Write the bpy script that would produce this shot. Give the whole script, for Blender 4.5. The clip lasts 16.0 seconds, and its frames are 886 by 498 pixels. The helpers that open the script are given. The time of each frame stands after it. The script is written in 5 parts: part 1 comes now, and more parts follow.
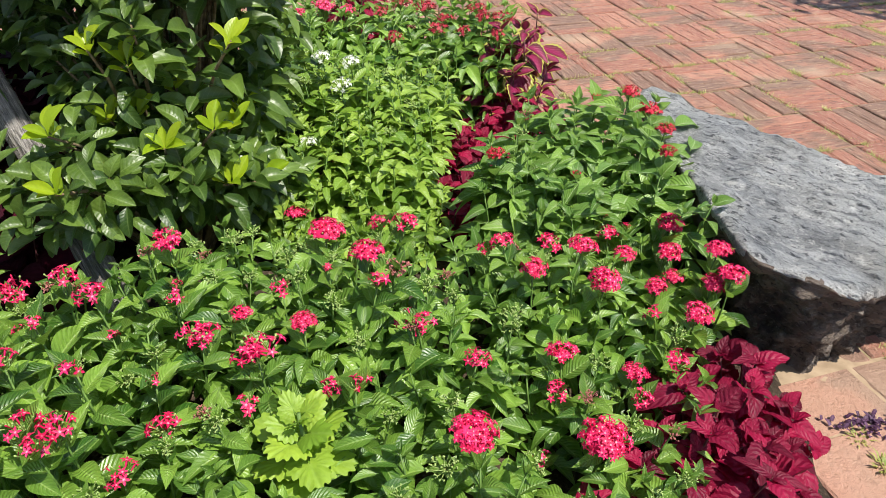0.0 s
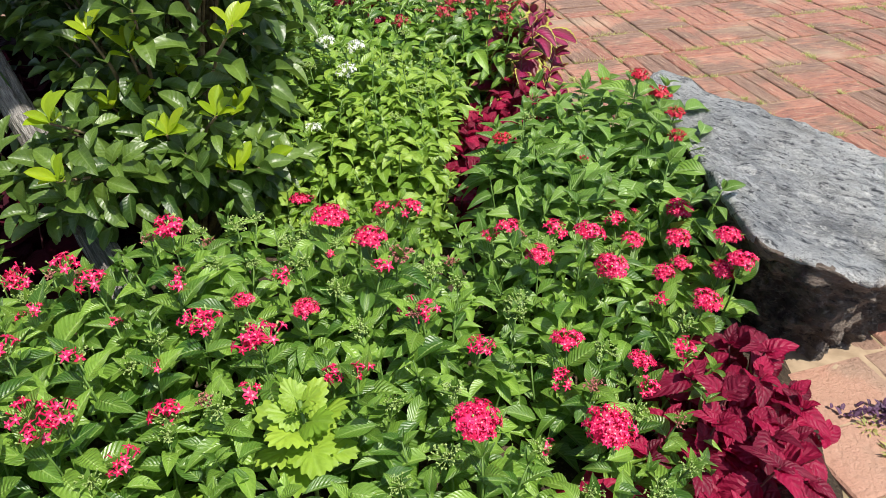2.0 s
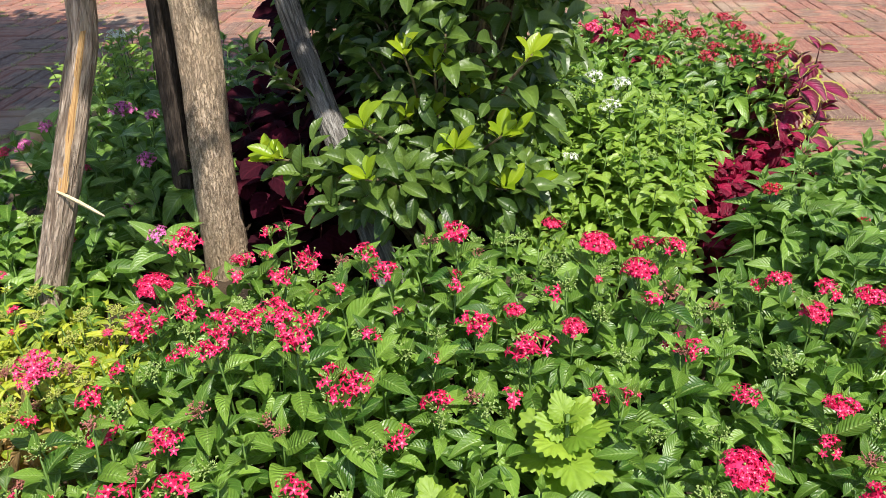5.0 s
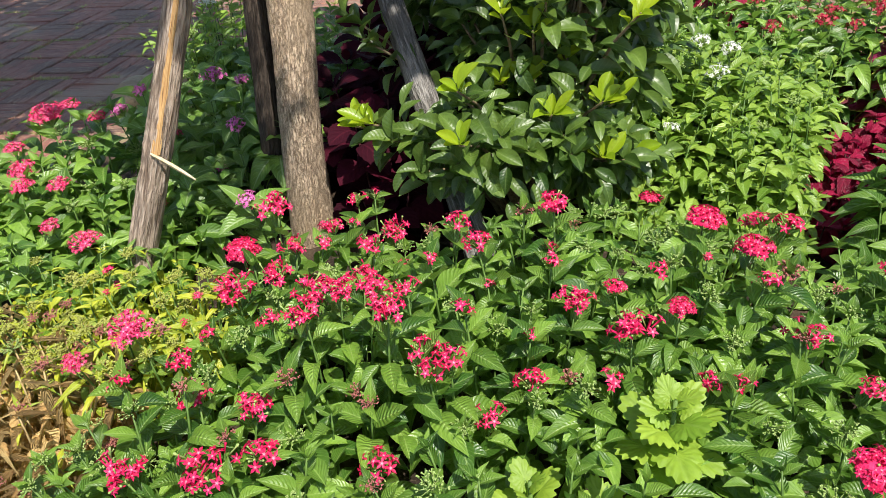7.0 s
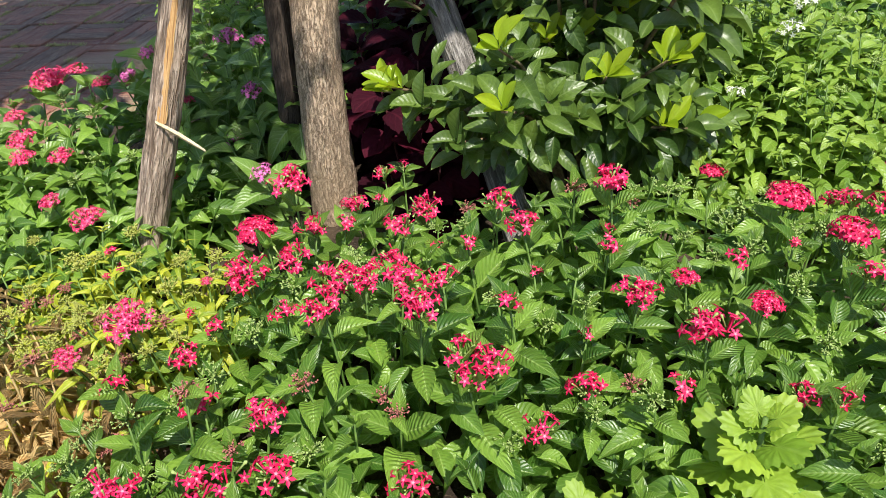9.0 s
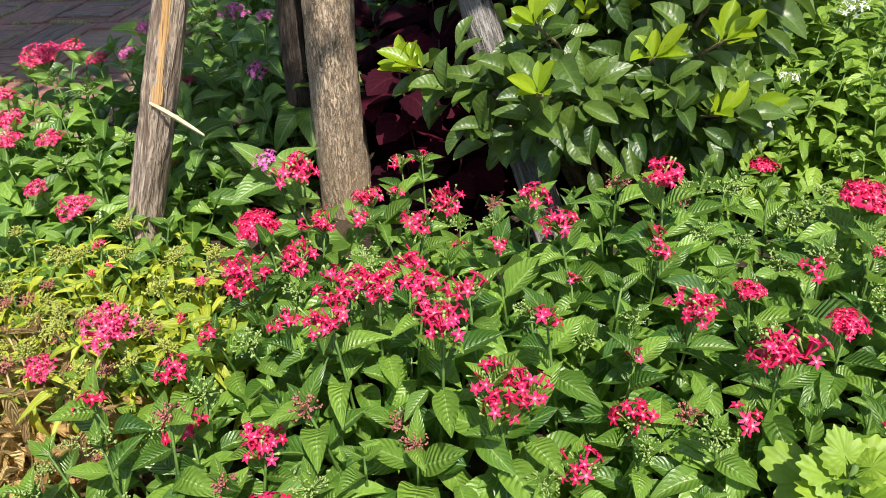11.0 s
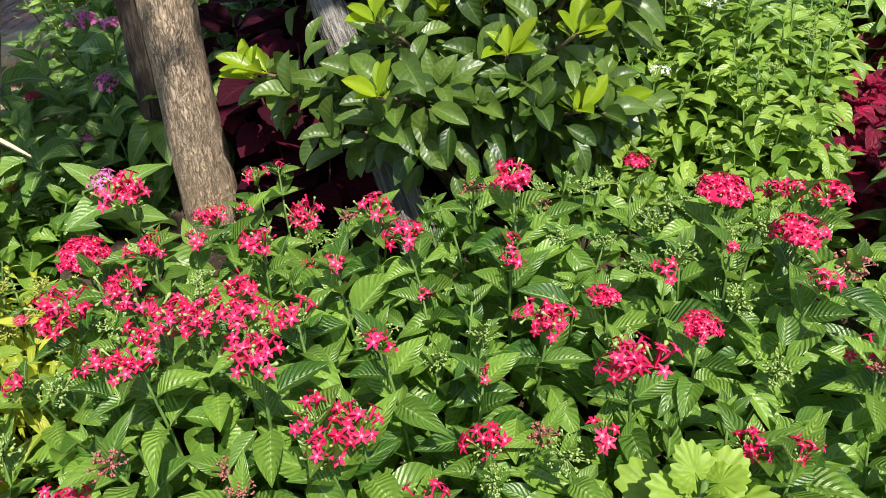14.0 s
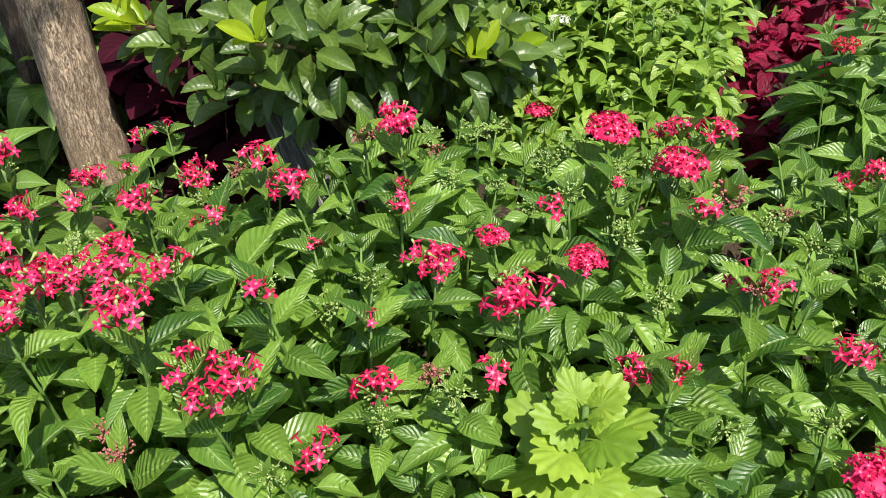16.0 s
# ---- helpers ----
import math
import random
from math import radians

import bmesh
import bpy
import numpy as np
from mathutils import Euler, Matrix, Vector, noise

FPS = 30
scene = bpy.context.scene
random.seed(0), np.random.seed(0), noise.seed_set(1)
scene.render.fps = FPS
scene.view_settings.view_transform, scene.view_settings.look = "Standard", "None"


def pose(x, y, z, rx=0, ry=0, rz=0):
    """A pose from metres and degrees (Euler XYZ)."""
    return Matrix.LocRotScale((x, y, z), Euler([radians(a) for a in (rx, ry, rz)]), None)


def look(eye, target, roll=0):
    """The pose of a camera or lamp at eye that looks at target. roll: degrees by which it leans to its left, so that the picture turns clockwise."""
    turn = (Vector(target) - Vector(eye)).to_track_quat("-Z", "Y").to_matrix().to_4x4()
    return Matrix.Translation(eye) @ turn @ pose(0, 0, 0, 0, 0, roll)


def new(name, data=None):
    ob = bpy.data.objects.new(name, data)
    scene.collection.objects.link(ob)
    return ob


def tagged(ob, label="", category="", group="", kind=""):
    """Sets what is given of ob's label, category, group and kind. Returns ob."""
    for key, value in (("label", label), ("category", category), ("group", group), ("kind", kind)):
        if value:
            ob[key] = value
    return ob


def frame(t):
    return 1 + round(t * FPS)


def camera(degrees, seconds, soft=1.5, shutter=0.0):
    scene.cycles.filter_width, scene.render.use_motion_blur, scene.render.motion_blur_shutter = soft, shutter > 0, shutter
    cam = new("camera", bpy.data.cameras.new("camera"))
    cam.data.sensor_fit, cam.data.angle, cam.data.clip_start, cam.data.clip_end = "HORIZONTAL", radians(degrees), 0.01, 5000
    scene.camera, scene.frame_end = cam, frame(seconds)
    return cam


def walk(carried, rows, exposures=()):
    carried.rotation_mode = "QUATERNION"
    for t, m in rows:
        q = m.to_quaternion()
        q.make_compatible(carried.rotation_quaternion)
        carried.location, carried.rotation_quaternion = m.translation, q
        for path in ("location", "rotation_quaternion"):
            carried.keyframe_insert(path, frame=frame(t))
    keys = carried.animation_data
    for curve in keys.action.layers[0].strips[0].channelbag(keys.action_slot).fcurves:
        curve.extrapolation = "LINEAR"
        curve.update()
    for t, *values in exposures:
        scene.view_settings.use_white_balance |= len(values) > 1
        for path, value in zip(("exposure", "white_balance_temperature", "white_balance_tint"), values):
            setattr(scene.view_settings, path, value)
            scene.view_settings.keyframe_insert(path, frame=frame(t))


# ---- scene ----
cam = camera(63.4, 16.0, soft=0.7)
PATH = [
    (0, (0.005, 0.005, 0.972), (-0.003, 1.687, -0.111), -0.1),
    (0.5, (0.016, 0.009, 0.965), (0.028, 1.682, -0.131), -0.3),
    (1, (0.02, 0.017, 0.96), (0.042, 1.678, -0.154), -0.5),
    (1.5, (0.025, 0.019, 0.96), (0.032, 1.675, -0.162), -0.6),
    (2, (0.018, 0.016, 0.965), (-0.023, 1.676, -0.149), -0.8),
    (2.5, (-0.01, 0.005, 0.979), (-0.122, 1.673, -0.119), -0.8),
    (3, (-0.033, -0.009, 0.984), (-0.238, 1.668, -0.087), -1.0),
    (3.5, (-0.053, -0.018, 0.984), (-0.354, 1.661, -0.061), -1.1),
    (4, (-0.081, -0.031, 0.983), (-0.473, 1.638, -0.046), -1.3),
    (4.5, (-0.102, -0.049, 0.983), (-0.576, 1.601, -0.043), -1.5),
    (4.7, (-0.113, -0.053, 0.981), (-0.61, 1.59, -0.046), -1.4),
    (6.8, (-0.159, -0.043, 0.946), (-0.856, 1.499, -0.121), -3.0),
    (7, (-0.172, -0.025, 0.94), (-0.881, 1.503, -0.138), -3.4),
    (7.5, (-0.2, 0.013, 0.919), (-0.929, 1.518, -0.178), -4.1),
    (8, (-0.219, 0.043, 0.9), (-0.961, 1.529, -0.214), -4.5),
    (8.5, (-0.227, 0.065, 0.886), (-0.979, 1.537, -0.241), -4.6),
    (9, (-0.245, 0.088, 0.874), (-1.004, 1.545, -0.266), -4.6),
    (9.5, (-0.263, 0.111, 0.863), (-1.027, 1.556, -0.29), -4.4),
    (10, (-0.281, 0.134, 0.847), (-1.055, 1.563, -0.319), -4.4),
    (10.2, (-0.288, 0.143, 0.842), (-1.068, 1.567, -0.325), -4.4),
    (12.3, (-0.331, 0.234, 0.785), (-1.109, 1.662, -0.379), -4.2),
    (12.5, (-0.333, 0.241, 0.781), (-1.096, 1.676, -0.385), -4.1),
    (13, (-0.328, 0.258, 0.772), (-1.045, 1.718, -0.392), -4.0),
    (13.5, (-0.282, 0.272, 0.779), (-0.944, 1.757, -0.386), -3.9),
    (14, (-0.242, 0.277, 0.784), (-0.854, 1.783, -0.382), -3.8),
    (14.5, (-0.219, 0.283, 0.782), (-0.785, 1.799, -0.393), -3.7),
    (15, (-0.212, 0.29, 0.768), (-0.735, 1.81, -0.422), -3.5),
    (15.5, (-0.206, 0.292, 0.755), (-0.687, 1.811, -0.455), -3.1),
    (16, (-0.192, 0.284, 0.75), (-0.626, 1.798, -0.483), -2.7),
]
walk(cam, [(t, look(eye, target, roll)) for t, eye, target, roll in PATH])

# ---- light ----
SUN_FROM = Vector((0.37, -0.31, 0.87)).normalized()
world = bpy.data.worlds.new("sky")
scene.world = world
world.use_nodes = True
wn = world.node_tree
sky = wn.nodes.new("ShaderNodeTexSky")
sky.sky_type, sky.sun_disc = "NISHITA", False
sky.sun_elevation = math.asin(SUN_FROM.z)
sky.sun_rotation = math.atan2(SUN_FROM.x, SUN_FROM.y)
wn.nodes["Background"].inputs["Strength"].default_value = 0.112
wn.links.new(sky.outputs["Color"], wn.nodes["Background"].inputs["Color"])
sun = new("sun", bpy.data.lights.new("sun", "SUN"))
sun.data.energy, sun.data.angle, sun.data.color = 5.0, radians(0.5), (1.0, 0.95, 0.86)
sun.matrix_world = look(SUN_FROM * 20, (0, 0, 0))
scene.view_settings.exposure = 0.62

RND = random.Random(7)


# ---- materials ----
class Nodes:
    """A small writer of node trees."""

    def __init__(self, name):
        self.m = bpy.data.materials.new(name)
        self.m.use_nodes = True
        self.t = self.m.node_tree
        self.t.nodes.clear()

    def n(self, kind, **sets):
        node = self.t.nodes.new(kind)
        for k, v in sets.items():
            self.put(node, k, v)
        return node

    def put(self, node, k, v):
        if k == "operation": node.operation = v
        elif k == "blend_type": node.blend_type = v
        elif k == "data_type": node.data_type = v
        elif k == "feature": node.feature = v
        elif k == "interpolation_type": node.interpolation_type = v
        elif k == "noise_dimensions": node.noise_dimensions = v

    def link(self, a, b):
        self.t.links.new(a, b)

    def set(self, sock, v):
        if isinstance(v, bpy.types.NodeSocket):
            self.link(v, sock)
        else:
            sock.default_value = v

    def math(self, op, a, b=0.0, c=0.0):
        node = self.n("ShaderNodeMath", operation=op)
        for i, v in enumerate((a, b, c)):
            self.set(node.inputs[i], v)
        return node.outputs[0]

    def mix(self, f, a, b, blend="MIX"):
        node = self.n("ShaderNodeMix", data_type="RGBA", blend_type=blend)
        self.set(node.inputs[0], f)
        for i, v in ((6, a), (7, b)):
            self.set(node.inputs[i], v if isinstance(v, bpy.types.NodeSocket) else (*v, 1))
        return node.outputs[2]

    def step(self, x, lo, hi):
        node = self.n("ShaderNodeMapRange", interpolation_type="SMOOTHSTEP")
        self.set(node.inputs[0], x)
        node.inputs[1].default_value, node.inputs[2].default_value = lo, hi
        return node.outputs[0]

    def noise(self, vec, scale, detail=3, rough=0.55):
        node = self.n("ShaderNodeTexNoise")
        self.link(vec, node.inputs["Vector"])
        node.inputs["Scale"].default_value, node.inputs["Detail"].default_value, node.inputs["Roughness"].default_value = scale, detail, rough
        return node.outputs["Fac"]

    def stretch(self, vec, s):
        node = self.n("ShaderNodeMapping")
        self.link(vec, node.inputs["Vector"])
        node.inputs["Scale"].default_value = s
        return node.outputs[0]

    def coords(self, which="Object"):
        return self.n("ShaderNodeTexCoord").outputs[which]

    def bump(self, h, strength, dist, normal=None):
        node = self.n("ShaderNodeBump")
        self.link(h, node.inputs["Height"])
        node.inputs["Strength"].default_value, node.inputs["Distance"].default_value = strength, dist
        if normal is not None:
            self.link(normal, node.inputs["Normal"])
        return node.outputs[0]

    def surface(self, colour, rough=0.6, normal=None, spec=0.5, translucent=0.0, trans_colour=None, metal=0.0):
        p = self.n("ShaderNodeBsdfPrincipled")
        self.set(p.inputs["Base Color"], colour if isinstance(colour, bpy.types.NodeSocket) else (*colour, 1))
        self.set(p.inputs["Roughness"], rough)
        p.inputs["Specular IOR Level"].default_value = spec
        p.inputs["Metallic"].default_value = metal
        if normal is not None:
            self.link(normal, p.inputs["Normal"])
        out = self.n("ShaderNodeOutputMaterial")
        shader = p.outputs[0]
        if translucent:
            tr = self.n("ShaderNodeBsdfTranslucent")
            self.set(tr.inputs["Color"], trans_colour if trans_colour is not None else colour)
            mx = self.n("ShaderNodeMixShader")
            mx.inputs[0].default_value = translucent
            self.link(shader, mx.inputs[1]), self.link(tr.outputs[0], mx.inputs[2])
            shader = mx.outputs[0]
        self.link(shader, out.inputs["Surface"])
        return self.m


JOINED = {}


def leaf_material(name, dark, light, vein, veins=8, slope=0.55, rough=0.42, bump=0.3, translucent=0.28, vein_mix=0.45, edge=None, heart=None, island=False, spec=0.5, blotch=None):
    """A leaf with a midrib and side veins; u runs across it, v along it."""
    w = Nodes(name)
    uv = w.n("ShaderNodeSeparateXYZ")
    w.link(w.coords("UV"), uv.inputs[0])
    u = w.math("ABSOLUTE", w.math("MULTIPLY", w.math("SUBTRACT", uv.outputs[0], 0.5), 2.0))
    v = uv.outputs[1]
    rnd = w.math("FRACT", w.math("ADD", w.n("ShaderNodeObjectInfo").outputs["Random"], w.n("ShaderNodeNewGeometry").outputs["Random Per Island"]))
    shift = w.n("ShaderNodeVectorMath")
    w.link(w.coords("UV"), shift.inputs[0])
    offset = w.n("ShaderNodeCombineXYZ")
    w.link(w.math("MULTIPLY", rnd, 40.0), offset.inputs[0])
    w.link(offset.outputs[0], shift.inputs[1])
    obj = shift.outputs[0]
    col = w.mix(rnd, dark, light)
    patch = w.noise(obj, 6, 3)
    col = w.mix(w.math("MULTIPLY", w.step(patch, 0.35, 0.75), 0.35), col, tuple(c * 0.62 for c in dark))
    if blotch is not None:
        col = w.mix(w.step(w.noise(obj, 3, 2), 0.52, 0.68), col, blotch)
    bend = w.math("SUBTRACT", v, w.math("MULTIPLY", w.math("POWER", u, 1.25), slope / 2))
    wave = w.math("PINGPONG", w.math("MULTIPLY", bend, veins), 0.5)
    side = w.math("MULTIPLY", w.math("SUBTRACT", 1.0, w.step(wave, 0.015, 0.095)), w.math("SUBTRACT", 1.0, w.math("MULTIPLY", u, 0.5)))
    rib = w.math("SUBTRACT", 1.0, w.step(u, 0.03, 0.11))
    if heart is not None:
        col = w.mix(w.math("SUBTRACT", 1.0, w.step(u, 0.2, 0.62)), col, heart)
    if edge is not None:
        far = w.math("MAXIMUM", u, w.math("MULTIPLY", w.math("SUBTRACT", v, 0.75), 4.0))
        col = w.mix(w.step(far, 0.76, 0.86), col, edge)
    both = w.math("MAXIMUM", rib, w.math("MULTIPLY", side, 0.7))
    col = w.mix(w.math("MULTIPLY", both, vein_mix), col, vein)
    h = w.math("SUBTRACT", w.math("MULTIPLY", wave, 1.6), w.math("MULTIPLY", rib, 0.7))
    h = w.math("ADD", h, w.math("MULTIPLY", w.noise(w.coords("UV"), 28, 2), 0.35))
    nrm = w.bump(h, bump, 0.02 if not island else 0.002)
    thin = w.mix(0.5, col, tuple(min(1, c * 1.9) for c in light))
    made = w.surface(col, rough, nrm, spec, translucent, thin)
    if not island:
        JOINED[made.name] = leaf_material(name + "_mass", dark, light, vein, veins, slope, rough, bump, translucent, vein_mix, edge, heart, True, spec, blotch)
    return made


def petal_material(name, core, tip, throat):
    """Star flowers: u is 0 at the throat and 1 at the tips; v marks tube and bud."""
    w = Nodes(name)
    uv = w.n("ShaderNodeSeparateXYZ")
    w.link(w.coords("UV"), uv.inputs[0])
    rnd = w.n("ShaderNodeNewGeometry").outputs["Random Per Island"]
    col = w.mix(rnd, core, tip)
    col = w.mix(w.math("SUBTRACT", 1.0, w.step(uv.outputs[0], 0.08, 0.34)), col, throat)
    thin = w.mix(0.5, col, tip)
    return w.surface(col, 0.5, None, 0.3, 0.3, thin)


def plain_material(name, a, b, scale=40, rough=0.6, bump=0.3, translucent=0.0, dist=0.002):
    w = Nodes(name)
    obj = w.coords("Object")
    f = w.noise(obj, scale, 4)
    col = w.mix(w.step(f, 0.3, 0.7), a, b)
    return w.surface(col, rough, w.bump(f, bump, dist), 0.4, translucent)


def bark_material(name, dark, mid, light, ridge=26.0, patches=None, long_=0.16, cells=8.0, crack_mix=0.7, plates=0.0):
    w = Nodes(name)
    along = w.n("ShaderNodeAttribute")
    along.attribute_name = "grain"
    obj = along.outputs["Vector"]
    long = w.stretch(obj, (1, 1, long_))
    r1 = w.noise(long, ridge * 3.2, 6, 0.66)
    r2 = w.noise(long, ridge * 11, 4, 0.6)
    n1 = w.noise(w.stretch(obj, (1, 1, long_ * 1.2)), ridge * cells * 0.35, 5, 0.62)
    n2 = w.noise(w.stretch(obj, (1, 1, long_ * 1.6)), ridge * cells * 0.9, 4, 0.6)
    gap1 = w.math("SUBTRACT", 1.0, w.step(n1, 0.33, 0.52))
    gap2 = w.math("SUBTRACT", 1.0, w.step(n2, 0.33, 0.50))
    crack = w.math("MAXIMUM", gap1, w.math("MULTIPLY", gap2, 0.55))
    if plates:
        cell = w.n("ShaderNodeTexVoronoi", feature="DISTANCE_TO_EDGE")
        bent = w.n("ShaderNodeVectorMath", operation="ADD")
        w.link(w.stretch(obj, (1, 1, 0.26)), bent.inputs[0])
        sway = w.n("ShaderNodeCombineXYZ")
        for i in range(3):
            w.link(w.math("MULTIPLY", (r1, n1, r2)[i], 0.022), sway.inputs[i])
        w.link(sway.outputs[0], bent.inputs[1])
        w.link(bent.outputs[0], cell.inputs["Vector"])
        cell.inputs["Scale"].default_value = plates
        crack = w.math("MAXIMUM", w.math("MULTIPLY", crack, 0.45), w.math("SUBTRACT", 1.0, w.step(cell.outputs["Distance"], 0.0, 0.13)))
    col = w.mix(w.step(r1, 0.34, 0.62), w.mix(0.5, dark, mid), mid)
    col = w.mix(w.math("MULTIPLY", w.step(r2, 0.45, 0.72), 0.6), col, light)
    col = w.mix(w.math("MULTIPLY", crack, crack_mix), col, dark)
    big = w.noise(obj, 5, 3)
    col = w.mix(w.math("MULTIPLY", w.step(big, 0.48, 0.7), 0.45), col, patches or dark)
    h = w.math("SUBTRACT", w.math("ADD", w.math("MULTIPLY", r1, 0.7), w.math("MULTIPLY", r2, 0.4)), w.math("MULTIPLY", crack, 0.9))
    return w.surface(col, 0.9, w.bump(h, 0.9, 0.006), 0.2)


GREEN = leaf_material("pentas_leaf", (0.030, 0.096, 0.010), (0.232, 0.388, 0.053), (0.36, 0.50, 0.14), veins=10, slope=0.52, bump=0.45, rough=0.36, vein_mix=0.46, spec=0.6)
DEEP = leaf_material("deep_green_leaf", (0.076, 0.170, 0.026), (0.225, 0.370, 0.062), (0.44, 0.56, 0.28), veins=11, slope=0.56, bump=0.5, rough=0.38, vein_mix=0.6, spec=0.5)
FRESH = leaf_material("light_green_leaf", (0.105, 0.205, 0.018), (0.310, 0.445, 0.065), (0.36, 0.54, 0.16), veins=8, slope=0.5, bump=0.5, vein_mix=0.42, rough=0.36)
CITRUS = leaf_material("citrus_leaf", (0.028, 0.068, 0.011), (0.135, 0.215, 0.034), (0.26, 0.36, 0.12), veins=8, slope=0.4, rough=0.38, bump=0.10, vein_mix=0.28)
CITRUS_NEW = leaf_material("young_citrus_leaf", (0.23, 0.35, 0.012), (0.38, 0.48, 0.020), (0.40, 0.53, 0.08), veins=8, rough=0.34, bump=0.06, translucent=0.4, vein_mix=0.25)
WINE = leaf_material("wine_red_leaf", (0.075, 0.003, 0.014), (0.32, 0.006, 0.048), (0.40, 0.03, 0.085), veins=6, slope=0.7, rough=0.5, bump=0.30, translucent=0.24, vein_mix=0.25, spec=0.25)
# maroon leaf, taken near black to stand in for the deep shade there
SHADEWINE = leaf_material("shade_dark_wine_leaf", (0.018, 0.002, 0.006), (0.075, 0.006, 0.018), (0.075, 0.010, 0.02), veins=6, slope=0.9, rough=0.75, bump=0.14, translucent=0.08, spec=0.1)
BICOLOUR = leaf_material("yellow_edged_leaf", (0.09, 0.012, 0.022), (0.16, 0.02, 0.03), (0.3, 0.03, 0.10), veins=7, slope=0.9, edge=(0.42, 0.42, 0.07), heart=(0.25, 0.010, 0.07), rough=0.5)
MUM = leaf_material("lobed_pale_leaf", (0.14, 0.26, 0.022), (0.32, 0.45, 0.045), (0.36, 0.50, 0.13), veins=4, slope=1.3, rough=0.55, bump=0.10, translucent=0.3, vein_mix=0.14)
YELLOW = leaf_material("yellowing_leaf", (0.18, 0.28, 0.02), (0.50, 0.54, 0.035), (0.55, 0.55, 0.2), veins=8, slope=0.7, blotch=(0.46, 0.43, 0.04))
DRY = leaf_material("dry_leaf", (0.46, 0.25, 0.085), (0.76, 0.55, 0.23), (0.62, 0.50, 0.26), veins=8, slope=0.7, rough=0.8, bump=0.9, blotch=(0.40, 0.20, 0.055))
RED = petal_material("crimson_petal", (0.62, 0.008, 0.075), (0.85, 0.036, 0.170), (0.94, 0.34, 0.43))
OLDRED = petal_material("deep_red_petal", (0.42, 0.012, 0.035), (0.66, 0.02, 0.06), (0.6, 0.10, 0.14))
FADED = petal_material("faded_red_petal", (0.34, 0.02, 0.045), (0.54, 0.035, 0.07), (0.5, 0.10, 0.12))
PINK = petal_material("pink_petal", (0.79, 0.03, 0.15), (0.91, 0.11, 0.28), (0.92, 0.45, 0.5))
MAGENTA = petal_material("magenta_petal", (0.72, 0.12, 0.44), (0.86, 0.26, 0.58), (0.82, 0.45, 0.6))
WHITE = petal_material("white_petal", (0.78, 0.80, 0.72), (0.84, 0.85, 0.80), (0.62, 0.70, 0.45))
BUD = plain_material("green_bud", (0.26, 0.38, 0.09), (0.44, 0.55, 0.20), 300, 0.6, 0.2, 0.2)
BUD_Y = plain_material("yellow_bud", (0.36, 0.40, 0.07), (0.55, 0.55, 0.16), 300, 0.6, 0.2, 0.2)
SPENT = plain_material("spent_bloom", (0.30, 0.16, 0.09), (0.58, 0.16, 0.19), 200, 0.8, 0.3, 0.1)
STEM = plain_material("green_stem", (0.06, 0.12, 0.02), (0.13, 0.22, 0.045), 60, 0.6, 0.3)
WOODSTEM = plain_material("woody_stem", (0.10, 0.07, 0.04), (0.22, 0.17, 0.09), 90, 0.85, 0.6)
WINESTEM = plain_material("wine_stem", (0.07, 0.015, 0.02), (0.14, 0.04, 0.04), 60, 0.7, 0.3)
DRYSTEM = plain_material("dry_stem", (0.34, 0.24, 0.11), (0.48, 0.38, 0.18), 90, 0.85, 0.4)
BARK = bark_material("tan_bark", (0.12, 0.075, 0.045), (0.74, 0.55, 0.385), (0.86, 0.72, 0.56), 30, long_=0.24, cells=15.0, patches=(0.60, 0.43, 0.28), crack_mix=0.62, plates=150.0)
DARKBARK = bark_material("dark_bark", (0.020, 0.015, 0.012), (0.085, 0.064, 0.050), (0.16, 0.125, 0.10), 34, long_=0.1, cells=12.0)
GREYBARK = bark_material("grey_bark", (0.05, 0.045, 0.04), (0.25, 0.23, 0.21), (0.50, 0.47, 0.44), 34, long_=0.07, cells=11.0)
STAKEBARK = bark_material("weathered_stake", (0.12, 0.08, 0.055), (0.50, 0.38, 0.29), (0.72, 0.61, 0.50), 34, long_=0.07, cells=10.0, crack_mix=0.85)


# ---- mesh builders ----
def mesh(name, verts, faces, mats, uvs=None, slots=None, smooth=True):
    """uvs: one pair for each vertex."""
    me = bpy.data.meshes.new(name)
    me.from_pydata(verts, [], faces)
    for m in mats:
        me.materials.append(m)
    if uvs is not None:
        layer = me.uv_layers.new(name="UVMap")
        idx = np.empty(len(me.loops), int)
        me.loops.foreach_get("vertex_index", idx)
        layer.data.foreach_set("uv", np.asarray(uvs, float)[idx].ravel())
    if slots is not None:
        me.polygons.foreach_set("material_index", slots)
    if smooth:
        me.polygons.foreach_set("use_smooth", [True] * len(me.polygons))
    me.update()
    return me


SHAPES = {}


